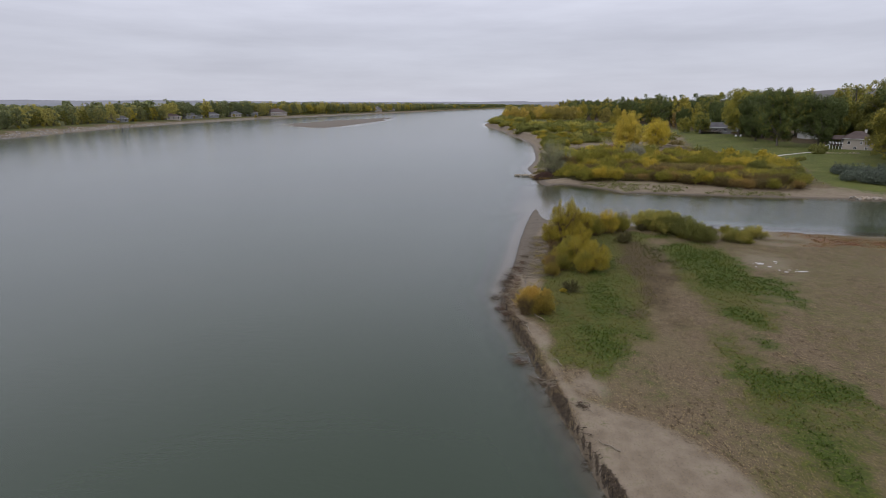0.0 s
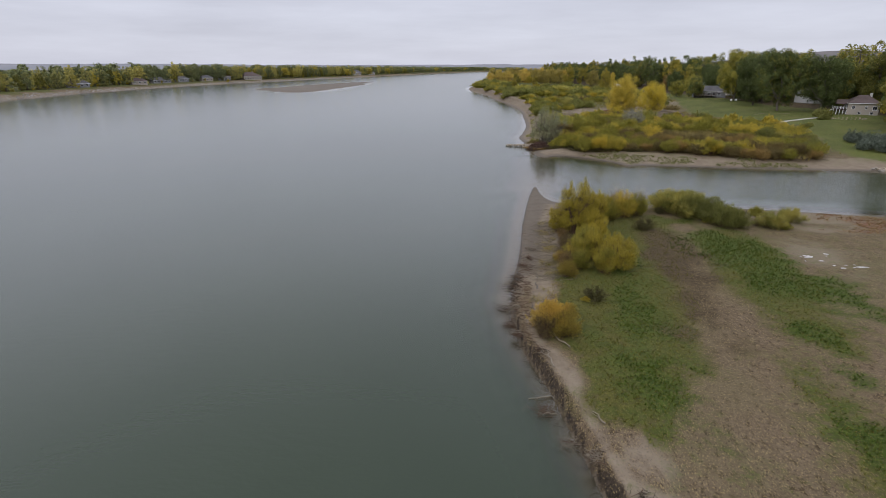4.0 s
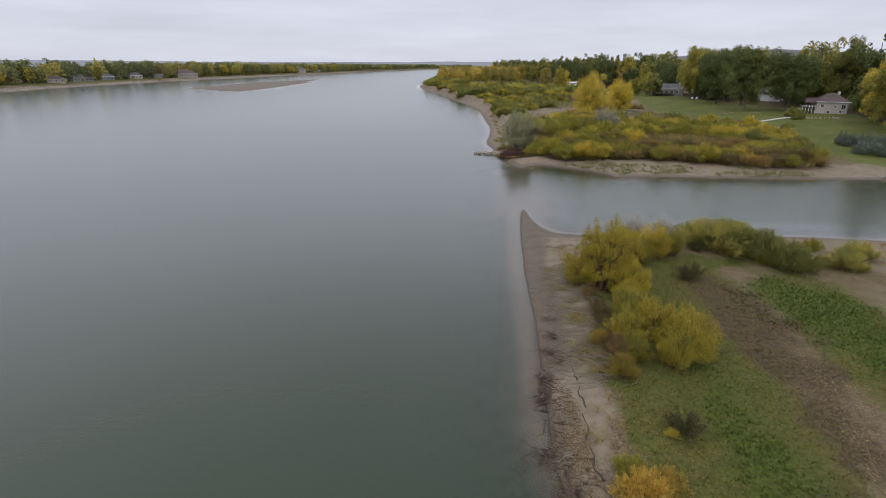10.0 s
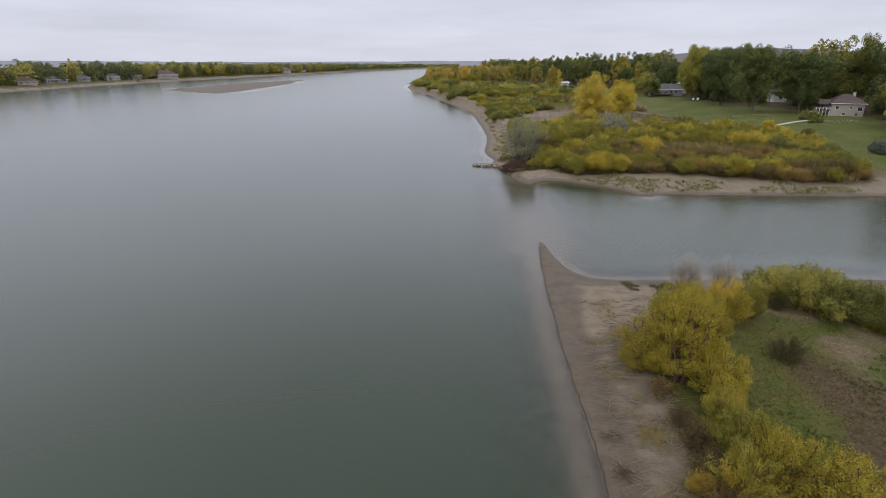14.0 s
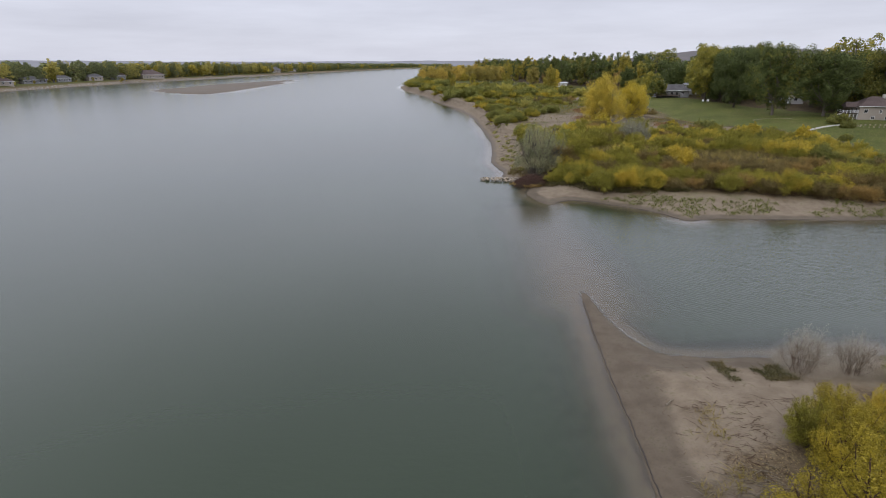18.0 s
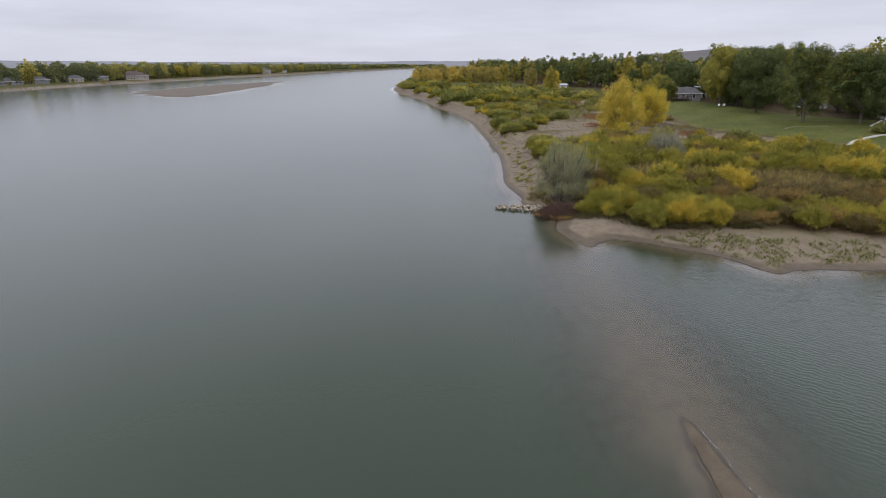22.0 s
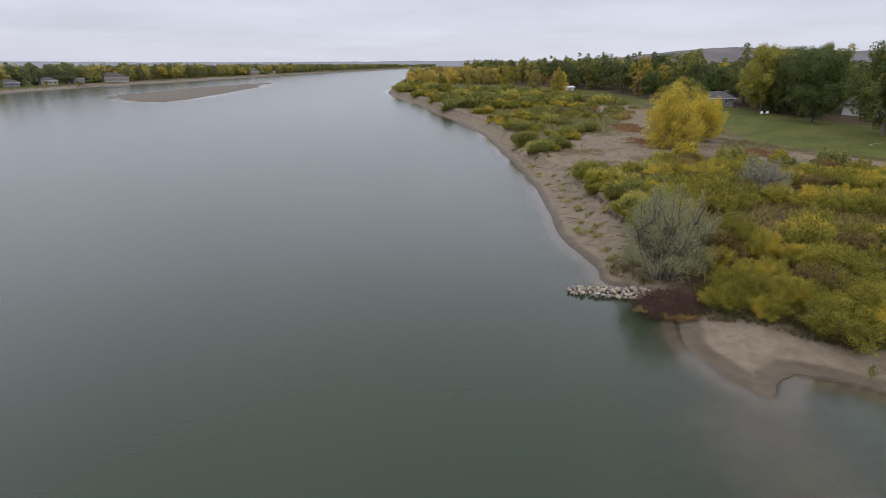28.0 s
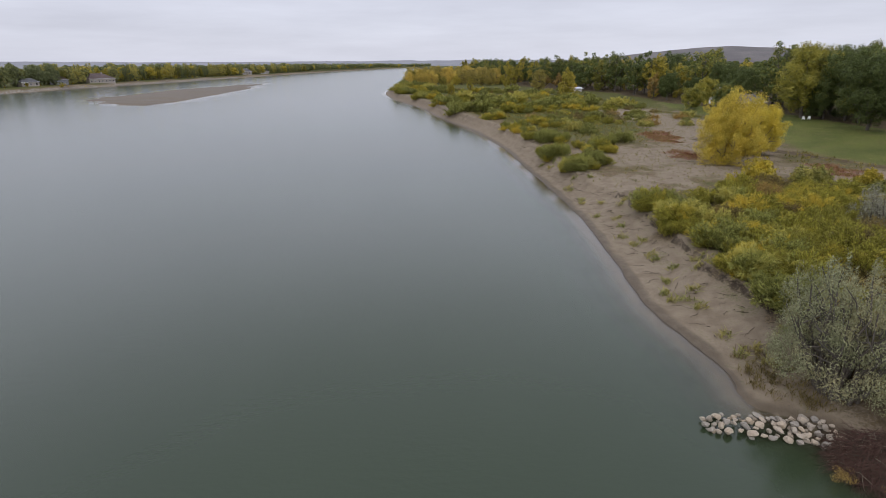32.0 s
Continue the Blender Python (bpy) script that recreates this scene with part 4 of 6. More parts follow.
def gold_trees():
    rng = np.random.default_rng(23)
    a = tree("willow_tree", "full yellow-gold willow on the sand flat", 51, 11.0, 5.6, 52000, 0.105, LEAF_GOLD_LIFTED, "", 0.03, 80, 0.6)
    b = tree("willow_tree", "golden-topped willow with a darker base", 52, 12.2, 5.4, 52000, 0.105, LEAF_TURNING, "", 0.03, 80, 0.6)
    spread([a], [(43.6, 197, 0, 1.12)], rng)
    spread([b], [(56, 208, 0, 1.0)], rng)
    g = [tree("golden_poplar", "bright golden poplar standing among shrubs", 53, 16, 4.8, 3800, 0.33, LEAF_GOLD_LIFTED, "golden poplars", 0.06, 36, 0.7),
         tree("golden_poplar", "golden poplar of a grove on the point", 54, 17, 7.4, 2400, 0.5, LEAF_GROVE, "golden poplars", 0.03, 34, 0.7),
         tree("golden_poplar", "green-gold poplar of a grove on the point", 55, 15, 7.0, 2400, 0.5, LEAF_COTTON_GOLD, "golden poplars", 0.03, 34, 0.7)]
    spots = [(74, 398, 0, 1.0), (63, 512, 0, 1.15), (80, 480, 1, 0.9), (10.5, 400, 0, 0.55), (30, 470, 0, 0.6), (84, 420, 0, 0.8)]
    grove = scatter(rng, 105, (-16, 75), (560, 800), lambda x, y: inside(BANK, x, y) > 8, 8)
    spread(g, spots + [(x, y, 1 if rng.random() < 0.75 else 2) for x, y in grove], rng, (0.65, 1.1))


gold_trees()


# ---------------------------------------------------------------- the wooded bank: shrubs
def shrubs_bank():
    rng = np.random.default_rng(27)
    t = "dense yellow-green sandbar willow in a thicket"
    kinds = [wand_shrub("willow_shrub", t, 61 + i, 2.5 + 0.2 * i, 2.5 + 0.1 * i, 70, 60, 0.145, 0.27, LEAF_WILLOW, TWIG, "willows of the thicket") for i in range(4)]
    fine = [wand_shrub("willow_shrub", t, 161 + i, 2.7 + 0.15 * i, 2.4, 110, 130, 0.078, 0.27, LEAF_WILLOW, TWIG, "willows of the thicket", 0.34) for i in range(3)]
    kinds.append(wand_shrub("willow_shrub", "green willow shrub in a thicket", 66, 2.5, 2.5, 70, 60, 0.145, 0.27, LEAF_GREEN_WILLOW, TWIG, "willows of the thicket"))
    kinds.append(wand_shrub("willow_shrub", "browned half-bare willow in a thicket", 67, 2.0, 2.1, 80, 45, 0.10, 0.27, LEAF_RUST, TWIG, "willows of the thicket", twigs=60))
    free = lambda x, y: (inside(THICKET, x, y) > 1.2) & (np.hypot(x - 37.6, y - 156.4) > 4.6) & (np.hypot(x - 10.5, y - 129) > 5) & ~((fbm(x, y, 0.08, 2) > 0.11) & (y > 126))
    p = scatter(rng, 298, (8, 82), (102, 186), free, 2.35)
    spots = []
    for (x, y), brown, inland in zip(p, fbm(p[:, 0], p[:, 1], 0.09, 2), lattice(PARTS[1], p[:, 0], p[:, 1])):
        if inland < 16 and x < 44:
            spots.append((x, y, 5 if rng.random() < 0.2 else int(rng.integers(6, 9))))
            continue
        spots.append((x, y, 5 if (brown > 0.10 and rng.random() < 0.75) or rng.random() < 0.06 else 4 if brown < -0.18 and rng.random() < 0.5 else int(rng.integers(0, 4))))
    for x, y in ((14.2, 124.8), (16.2, 122.6), (18.2, 120.4), (20.4, 119.2), (22.6, 117.6), (25.4, 117.2), (14.4, 126.4), (17.2, 123.4), (20, 121), (23, 120), (26.4, 119.6), (15.6, 129.6), (18.6, 126.8), (22, 124)):
        spots.insert(0, (x + rng.normal(0, 0.3), y + rng.normal(0, 0.3), int(rng.integers(6, 9)), rng.uniform(0.85, 1.1)))
    spread(kinds + fine, spots[:298], rng, (0.7, 1.25))
    # clumps along the top of the river bank and over the far point
    t = "low rounded willow clump on top of the bank"
    b = [wand_shrub("bank_willow", t, 71 + i, 2.3, 2.4, 60, 60, 0.14, 0.27, (LEAF_WILLOW, LEAF_PALE_WILLOW, LEAF_WILLOW)[i], TWIG, "willows along the river bank") for i in range(3)]
    clumps = ((15.5, 168, 2.6, 12), (16.0, 160, 2.8, 14), (15.8, 152, 2.8, 13), (14.2, 145, 2.6, 10), (18.5, 148, 3.6, 10), (12.5, 139.5, 2.0, 6), (22, 158, 4, 8), (26, 168, 3, 6), (33, 173, 4, 7),
              (13.0, 208, 3.5, 12), (15.0, 194, 3.2, 14), (19, 197, 3, 8), (24, 214, 4.5, 12), (19, 230, 5, 14), (33, 224, 3, 4), (15, 250, 6, 16), (26, 262, 7, 14), (15, 282, 7, 14),
              (42, 290, 6, 6), (9, 312, 8, 14), (26, 330, 9, 14), (3, 350, 8, 14), (18, 380, 10, 12), (-2, 395, 9, 12), (-12, 440, 8, 12), (6, 450, 12, 12), (-18, 485, 8, 10), (-4, 510, 12, 12), (40, 380, 12, 10), (40, 440, 14, 10), (46, 330, 9, 6), (30, 300, 9, 10), (52, 312, 9, 9), (62, 345, 10, 9), (36, 352, 10, 10), (72, 382, 9, 8), (56, 405, 11, 10), (76, 335, 7, 5), (48, 268, 6, 5), (66, 290, 6, 4), (-6, 560, 14, 10), (60, 360, 10, 6))
    t = "willow clump among grass on the far point"
    far = [wand_shrub("willow_clump", t, 171 + i, 2.2, 2.8, 36, 40, 0.26, 0.30, (LEAF_WILLOW, LEAF_PALE_WILLOW, LEAF_WILLOW)[i], TWIG, "willow clumps on the point") for i in range(3)]
    sp = []
    for cx, cy, sr, n in clumps:
        for _ in range(n):
            x, y = cx + rng.normal(0, 0.5) * sr, cy + rng.normal(0, 0.55) * sr
            if lattice(PARTS[1], x, y) > (6.6 if y < 178 else 3.0):
                sp.append((x, y, int(rng.integers(0, 3))))
    spread(b, [p for p in sp if p[1] < 300], rng, (0.7, 1.25))
    spread(far, [p for p in sp if p[1] >= 300], rng, (0.8, 1.6))
    q = [shrub("scrub_bush", "low grey-green scrub on the sandy flat", 76, 1.1, 1.5, 650, 0.16, 0.36, LEAF_GREEN_WILLOW, TWIG, "scrub on the flats", 0.5, 1.4, knot=(0.2, 0.34)),
         shrub("scrub_bush", "low straw-coloured scrub on the sandy flat", 77, 0.9, 1.3, 550, 0.15, 0.36, LEAF_RUST, TWIG, "scrub on the flats", 0.5, 1.4, knot=(0.2, 0.34))]
    spots = scatter(rng, 120, (8, 92), (215, 470), lambda x, y: (inside(BANK, x, y) > 12) & (inside(LAWN, x, y) < -3) & (inside(WOODS, x, y) < -2) & (fbm(x, y, 0.04, 3) > 0.02), 2.4)
    spread(q, [(x, y, int(rng.random() < 0.4)) for x, y in spots], rng, (0.6, 1.6))
    # single bushes
    s = shrub("olive_shrub", "large silvery olive shrub leaning over the bank", 81, 6.4, 4.2, 44000, 0.062, 0.36, LEAF_SILVER, BARK, "", -0.5, 4.5, (-0.6, 0), knot=(0.09, 0.19), twigs=2)
    spread([s], [(11.2, 131.6, 0, 1.22)], np.random.default_rng(7))
    s = shrub("olive_shrub", "grey half-bare shrub among yellow willows", 82, 4.4, 3.2, 11000, 0.085, 0.36, LEAF_GREY, BARK, "", 0.2, 2.2, knot=(0.14, 0.26), twigs=2)
    spread([s], [(37.6, 157, 0, 1.3)], rng)
    s = [shrub("golden_shrub", "bright yellow shrub at the foot of a willow", 83, 4.0, 3.0, 4200, 0.22, 0.5, LEAF_GOLD, TWIG, "golden shrubs"),
         shrub("green_shrub", "dark green rounded shrub by the sand flat", 84, 3.0, 3.0, 3000, 0.22, 0.5, LEAF_GREEN_WILLOW, TWIG, "green shrubs"),
         shrub("silver_shrub", "dark blue-green shrub on the lawn slope", 85, 3.0, 3.2, 5200, 0.16, 0.45, LEAF_BLUE, BARK, "silver shrubs on the slope")]
    spread(s, [(38, 179, 0, 1.0), (48, 181, 1, 1.0), (57, 180, 0, 0.7), (52, 172, 1, 0.9), (62, 174, 1, 1.1), (66, 160, 0, 0.9), (72, 152, 0, 0.9), (30, 226, 1, 0.7),
               (80, 128, 2, 0.9), (78.4, 119.6, 2, 1.1), (82, 118, 2, 1.3), (86, 121, 2, 1.2), (83.4, 124, 2, 1.1), (79.6, 123, 2, 0.8), (84, 155, 1, 0.4), (82, 153, 1, 0.4), (96, 170, 1, 0.6), (100, 178, 1, 0.9)], rng)


shrubs_bank()


# ---------------------------------------------------------------- the near bar: bushes
def shrubs_bar():
    rng = np.random.default_rng(29)
    a = shrub("willow_bush", "tall golden willow bush at the head of the spit", 91, 6.2, 2.3, 44000, 0.045, 0.5, LEAF_GOLD, TWIG, "golden willow bushes", 0.2, 2.6, (0.1, 0.2), knot=(0.16, 0.28), twigs=2)
    b = shrub("willow_bush", "yellow willow bush growing in the grass", 93, 3.3, 1.9, 22000, 0.040, 0.5, LEAF_GOLD, TWIG, "golden willow bushes", 0.3, 2.2, knot=(0.14, 0.28), twigs=2)
    c = wand_shrub("willow_bush", "feathery yellow-green willow bush beside a taller one", 92, 3.6, 2.0, 120, 210, 0.055, 0.32, LEAF_WILLOW, TWIG, "golden willow bushes", twigs=60)
    spread([a, b, c], [(8.2, 54.0, 0, 1.0), (10.4, 56.2, 0, 0.74), (7.2, 55.8, 1, 1.15), (9.6, 52.6, 1, 0.85), (14.6, 61, 2, 0.95), (12.6, 59.2, 2, 0.8), (10.6, 61.4, 2, 0.72), (12.5, 62.0, 1, 0.8), (12, 60.4, 1, 0.85), (16.4, 61.6, 2, 0.8), (11.0, 59.2, 1, 0.85),
                       (10.2, 43.8, 1, 0.95), (8.9, 45.6, 1, 0.8), (8.2, 47.4, 2, 0.85), (7.2, 45.4, 2, 0.85), (8.3, 49.3, 2, 0.72), (7.0, 43.4, 2, 0.66), (9.2, 42.6, 2, 0.7), (9.0, 50.6, 1, 0.55)], rng)
    k = [wand_shrub("low_bush", "orange-brown half-bare willow on the cut bank", 94, 2.2, 1.5, 110, 130, 0.05, 0.32, LEAF_AMBER, TWIG, "low bushes on the bar", twigs=40),
         wand_shrub("low_bush", "dull green willow bush by the channel", 95, 1.9, 1.9, 100, 130, 0.06, 0.30, LEAF_GREEN_WILLOW, TWIG, "low bushes on the bar"),
         wand_shrub("low_bush", "yellow-green willow bush by the channel", 96, 1.8, 1.8, 90, 120, 0.06, 0.30, LEAF_WILLOW, TWIG, "low bushes on the bar"),
         wand_shrub("low_bush", "brown half-bare willow stems behind the beach", 99, 1.9, 1.3, 110, 26, 0.045, 0.32, LEAF_RUST, TWIG, "low bushes on the bar", twigs=160),
         wand_shrub("low_bush", "dark olive bush with bare twigs in the grass", 98, 1.3, 1.3, 70, 60, 0.05, 0.32, LEAF_OLIVE, DARK_ROOT, "low bushes on the bar", twigs=80)]
    spots = [(3.3, 31.6, 0, 1.0), (4.2, 30.8, 0, 0.8), (2.9, 30.6, 3, 0.9), (4.4, 32.4, 0, 0.8), (3.6, 33.8, 2, 0.6), (5.0, 31.8, 2, 0.5), (3.4, 32.6, 3, 0.8), (16.2, 56.2, 4, 1.1), (15.4, 55.6, 4, 0.8), (6.2, 43.4, 3, 1.0), (7.4, 37, 4, 0.9), (6.6, 36.6, 2, 0.4),
             (5.8, 41.8, 0, 0.7), (6.2, 46.5, 3, 1.0), (6.6, 50, 3, 0.8), (6.5, 48.4, 3, 0.9), (6.6, 52.6, 3, 0.8), (6.0, 44.8, 3, 0.9), (6.4, 55.2, 3, 0.7), (5.6, 45.8, 0, 0.5),
             (20.4, 65.4, 1, 1.15), (20.8, 63.8, 1, 1.31), (22.0, 62.6, 1, 1.38), (23.2, 62.2, 1, 1.25), (24.6, 61.4, 1, 1.25), (26.0, 60.6, 2, 1.12), (21.4, 65.6, 2, 1.12), (23.4, 64.4, 1, 1.25), (25.4, 63.4, 2, 1.06),
             (27.4, 60.4, 2, 0.88), (25.4, 58.4, 1, 1.12), (26.6, 57.8, 1, 0.88), (24.2, 59.4, 2, 1.00), (31.0, 63.2, 2, 1.06), (30.5, 58.2, 1, 0.88), (31.9, 57.8, 2, 0.75), (33.5, 60.6, 1, 0.81), (28.6, 61.8, 4, 0.9), (29.4, 59.2, 4, 0.7), (19.6, 62.6, 4, 0.8), (17.4, 63.8, 2, 1.00), (28.2, 64.2, 2, 0.75)]
    spread(k, spots, rng, (0.85, 1.1))
    d = shrub("withered_tree", "pale rounded sapling with bare twigs and withered leaves", 97, 3.7, 2.2, 16000, 0.030, 0.45, LEAF_BARE, TWIG, "withered saplings", 0.4, 2.6, category="tree", twigs=9, knot=(0.22, 0.40), thin=0.42)
    spread([d], [(15.5, 68.5, 0, 0.86), (18.3, 68.0, 0, 0.9)], rng)


shrubs_bar()


# ---------------------------------------------------------------- the far bank of the river
def far_bank():
    rng = np.random.default_rng(41)
    kinds = [tree("riverside_tree", "green cottonwood in a row behind the far shore", 141, 19, 6.8, 1900, 0.55, LEAF_FAR_HAZED, "trees on the far shore", 0.03, 20),
             tree("riverside_tree", "green cottonwood in a row behind the far shore", 142, 21, 7.4, 2000, 0.55, LEAF_FAR_HAZED, "trees on the far shore", 0.03, 22),
             tree("riverside_tree", "yellowing cottonwood in a row behind the far shore", 143, 19.5, 6.8, 1800, 0.58, LEAF_COTTON_GOLD, "trees on the far shore", 0.12, 20),
             tree("riverside_tree", "small golden tree in front of a dark wood", 144, 14, 5.2, 1100, 0.55, LEAF_GOLD, "trees on the far shore", 0.1, 16)]
    line = lambda x, y: (np.abs(inside(SHORE, x, y) - 34) < 12) & (x < -100)
    p = scatter(rng, 290, (-390, -150), (170, 1500), line, 6.0)
    small = scatter(rng, 60, (-350, -200), (250, 1100), lambda x, y: np.abs(inside(SHORE, x, y) - 20) < 4, 16)
    spots = [(x, y, int(rng.choice([0, 1, 2], p=[0.36, 0.36, 0.28])), rng.uniform(0.86, 1.04) * (0.76 + 0.24 * float(step(330, 520, y)))) for x, y in p] + [(-321, 612, 3, 0.42), (-317, 640, 3, 0.34), (-322, 622, 3, 0.3)] + [(x, y, 3, rng.uniform(0.35, 0.8)) for x, y in small]
    spread(kinds, spots, rng, (0.86, 1.04), 0.2)
    deep = scatter(rng, 520, (-620, 120), (150, 2950), lambda x, y: (inside(SHORE, x, y) > np.where(y > 1450, 14, 38)) & (inside(SHORE, x, y) < 120), 13)
    wood_mass("far_shore_wood", "dense green and yellow wood along the far shore", deep, rng, 18, LEAF_FAR_HAZED, 1.2, 400)
    deep = scatter(rng, 60, (-620, 120), (600, 2950), lambda x, y: (inside(SHORE, x, y) > 14) & (inside(SHORE, x, y) < 34), 22)
    wood_mass("far_shore_gold_wood", "golden poplars along the far shore", deep, rng, 16, LEAF_COTTON_GOLD, 1.5, 200)
    # stone revetment at the water's edge
    base = boulder_mesh(901, RIPRAP)
    co0 = np.array([v.co[:] for v in base.vertices])
    f0 = np.array([p.vertices[:] for p in base.polygons])
    q = scatter(rng, 1500, (-345, -240), (170, 1000), lambda x, y: (inside(SHORE, x, y) > 0.5) & (inside(SHORE, x, y) < 9), 0.9)
    z = height(q[:, 0], q[:, 1])
    s = rng.uniform(0.7, 2.0, len(q))
    co = (co0[None] * s[:, None, None] + np.stack([q[:, 0], q[:, 1], z], 1)[:, None]).reshape(-1, 3)
    fs = (f0[None] + (np.arange(len(q)) * len(co0))[:, None, None]).reshape(-1, 3)
    tagged(new("revetment_stones", mesh_np("revetment_stones", co, fs, RIPRAP)), "pale stone revetment along the far shore", "stones", kind="stuff")
    bpy.data.meshes.remove(base)


far_bank()


# ---------------------------------------------------------------- houses
def roof_mesh(name, w, d, z, rise, hip, mat, over=0.6, thick=0.22):
    """A roof with its ridge along x and eaves that overhang; hip: how far the ridge ends stand in."""
    x, y = w / 2 + over, d / 2 + over
    bm = bmesh.new()
    lo = [bm.verts.new(p) for p in ((-x, -y, z), (x, -y, z), (x, y, z), (-x, y, z))]
    up = [bm.verts.new((p.co.x, p.co.y, z + thick)) for p in lo]
    r = [bm.verts.new((-x + hip, 0, z + thick + rise)), bm.verts.new((x - hip, 0, z + thick + rise))]
    bm.faces.new(lo[::-1])
    for i in range(4):
        bm.faces.new((lo[i], lo[(i + 1) % 4], up[(i + 1) % 4], up[i]))
    bm.faces.new((up[0], up[1], r[1], r[0]))
    bm.faces.new((up[2], up[3], r[0], r[1]))
    bm.faces.new((up[1], up[2], r[1]))
    bm.faces.new((up[3], up[0], r[0]))
    me = bpy.data.meshes.new(name)
    bm.to_mesh(me)
    bm.free()
    me.materials.append(mat)
    return me


def house_window(parent, x, y, z, w, h, facing):
    """A window in a wall: a white frame with a sill, and its pane. facing: degrees, 0 for the wall towards -y."""
    t = 0.09
    fr = solid("window_frame", [(-w / 2, -0.06, 0, -w / 2 + t, 0.05, h), (w / 2 - t, -0.06, 0, w / 2, 0.05, h), (-w / 2, -0.06, h - t, w / 2, 0.05, h),
                                (-w / 2 - 0.05, -0.1, -t, w / 2 + 0.05, 0.05, 0), (-0.03, -0.04, 0, 0.03, 0.04, h)], WHITE)
    win = part("window", fr, parent, "white-framed window")
    win.matrix_basis = pose(x, y, z, 0, 0, facing)
    part("pane", solid("pane", [(-w / 2 + t, -0.025, 0, w / 2 - t, 0.03, h - t)], GLASS), win)


def house(label, at, w, d, wall_h, rise, hip, wall, roof, windows=(), chimney=False, gable=False, group=""):
    ob = thing("house", label, "house", group, at)
    part("wall", solid("wall", [(-w / 2, -d / 2, -1.2, w / 2, d / 2, wall_h)], wall), ob)
    if gable:
        bm = bmesh.new()
        for s in (-1, 1):
            tri = [(s * w / 2, -d / 2, wall_h), (s * w / 2, d / 2, wall_h), (s * w / 2, 0, wall_h + rise * 0.97)]
            a = [bm.verts.new(p) for p in tri]
            b = [bm.verts.new((p[0] - s * 0.25, p[1], p[2])) for p in tri]
            bm.faces.new(a)
            bm.faces.new(b[::-1])
            for i in range(3):
                bm.faces.new((a[i], a[(i + 1) % 3], b[(i + 1) % 3], b[i]))
        me = bpy.data.meshes.new("gable")
        bm.to_mesh(me)
        bm.free()
        me.materials.append(wall)
        part("gable", me, ob)
    part("roof", roof_mesh("roof", w, d, wall_h, rise, 0 if gable else hip, roof), ob)
    part("fascia", solid("fascia", [(-w / 2 - 0.62, -d / 2 - 0.66, wall_h - 0.02, w / 2 + 0.62, -d / 2 - 0.602, wall_h + 0.2)], WHITE), ob, "white eaves board")
    for wx, wy, wz, ww, wh, face in windows:
        house_window(ob, wx, wy, wz, ww, wh, face)
    if chimney:
        part("chimney", solid("chimney", [(w * 0.18, -0.5, wall_h, w * 0.18 + 0.9, 0.4, wall_h + rise + 1.0)], CONCRETE, 0.03), ob)
    return ob


def deck(parent, x0, x1, y0, y1, z, posts, mat, floor):
    """A raised deck with posts and a railing, all parts of the house that it hangs on."""
    part("deck_floor", solid("deck_floor", [(x0, y0, z - 0.22, x1, y1, z)], floor), parent)
    n = posts
    for i in range(n):
        x = x0 + 0.1 + (x1 - x0 - 0.3) * i / (n - 1)
        part("deck_post", solid("deck_post", [(x, y0 + 0.02, -1.0, x + 0.18, y0 + 0.2, z + 1.05)], mat, 0.01), parent, "white post")
    for zz in (0.35, 0.68, 1.0):
        part("rail", solid("rail", [(x0, y0 + 0.08, z + zz - 0.05, x1, y0 + 0.15, z + zz + 0.02)], mat), parent, "white rail")
        part("rail", solid("rail", [(x0 + 0.05, y0 + 0.16, z + zz - 0.05, x0 + 0.12, y1, z + zz + 0.02)], mat), parent, "white rail")


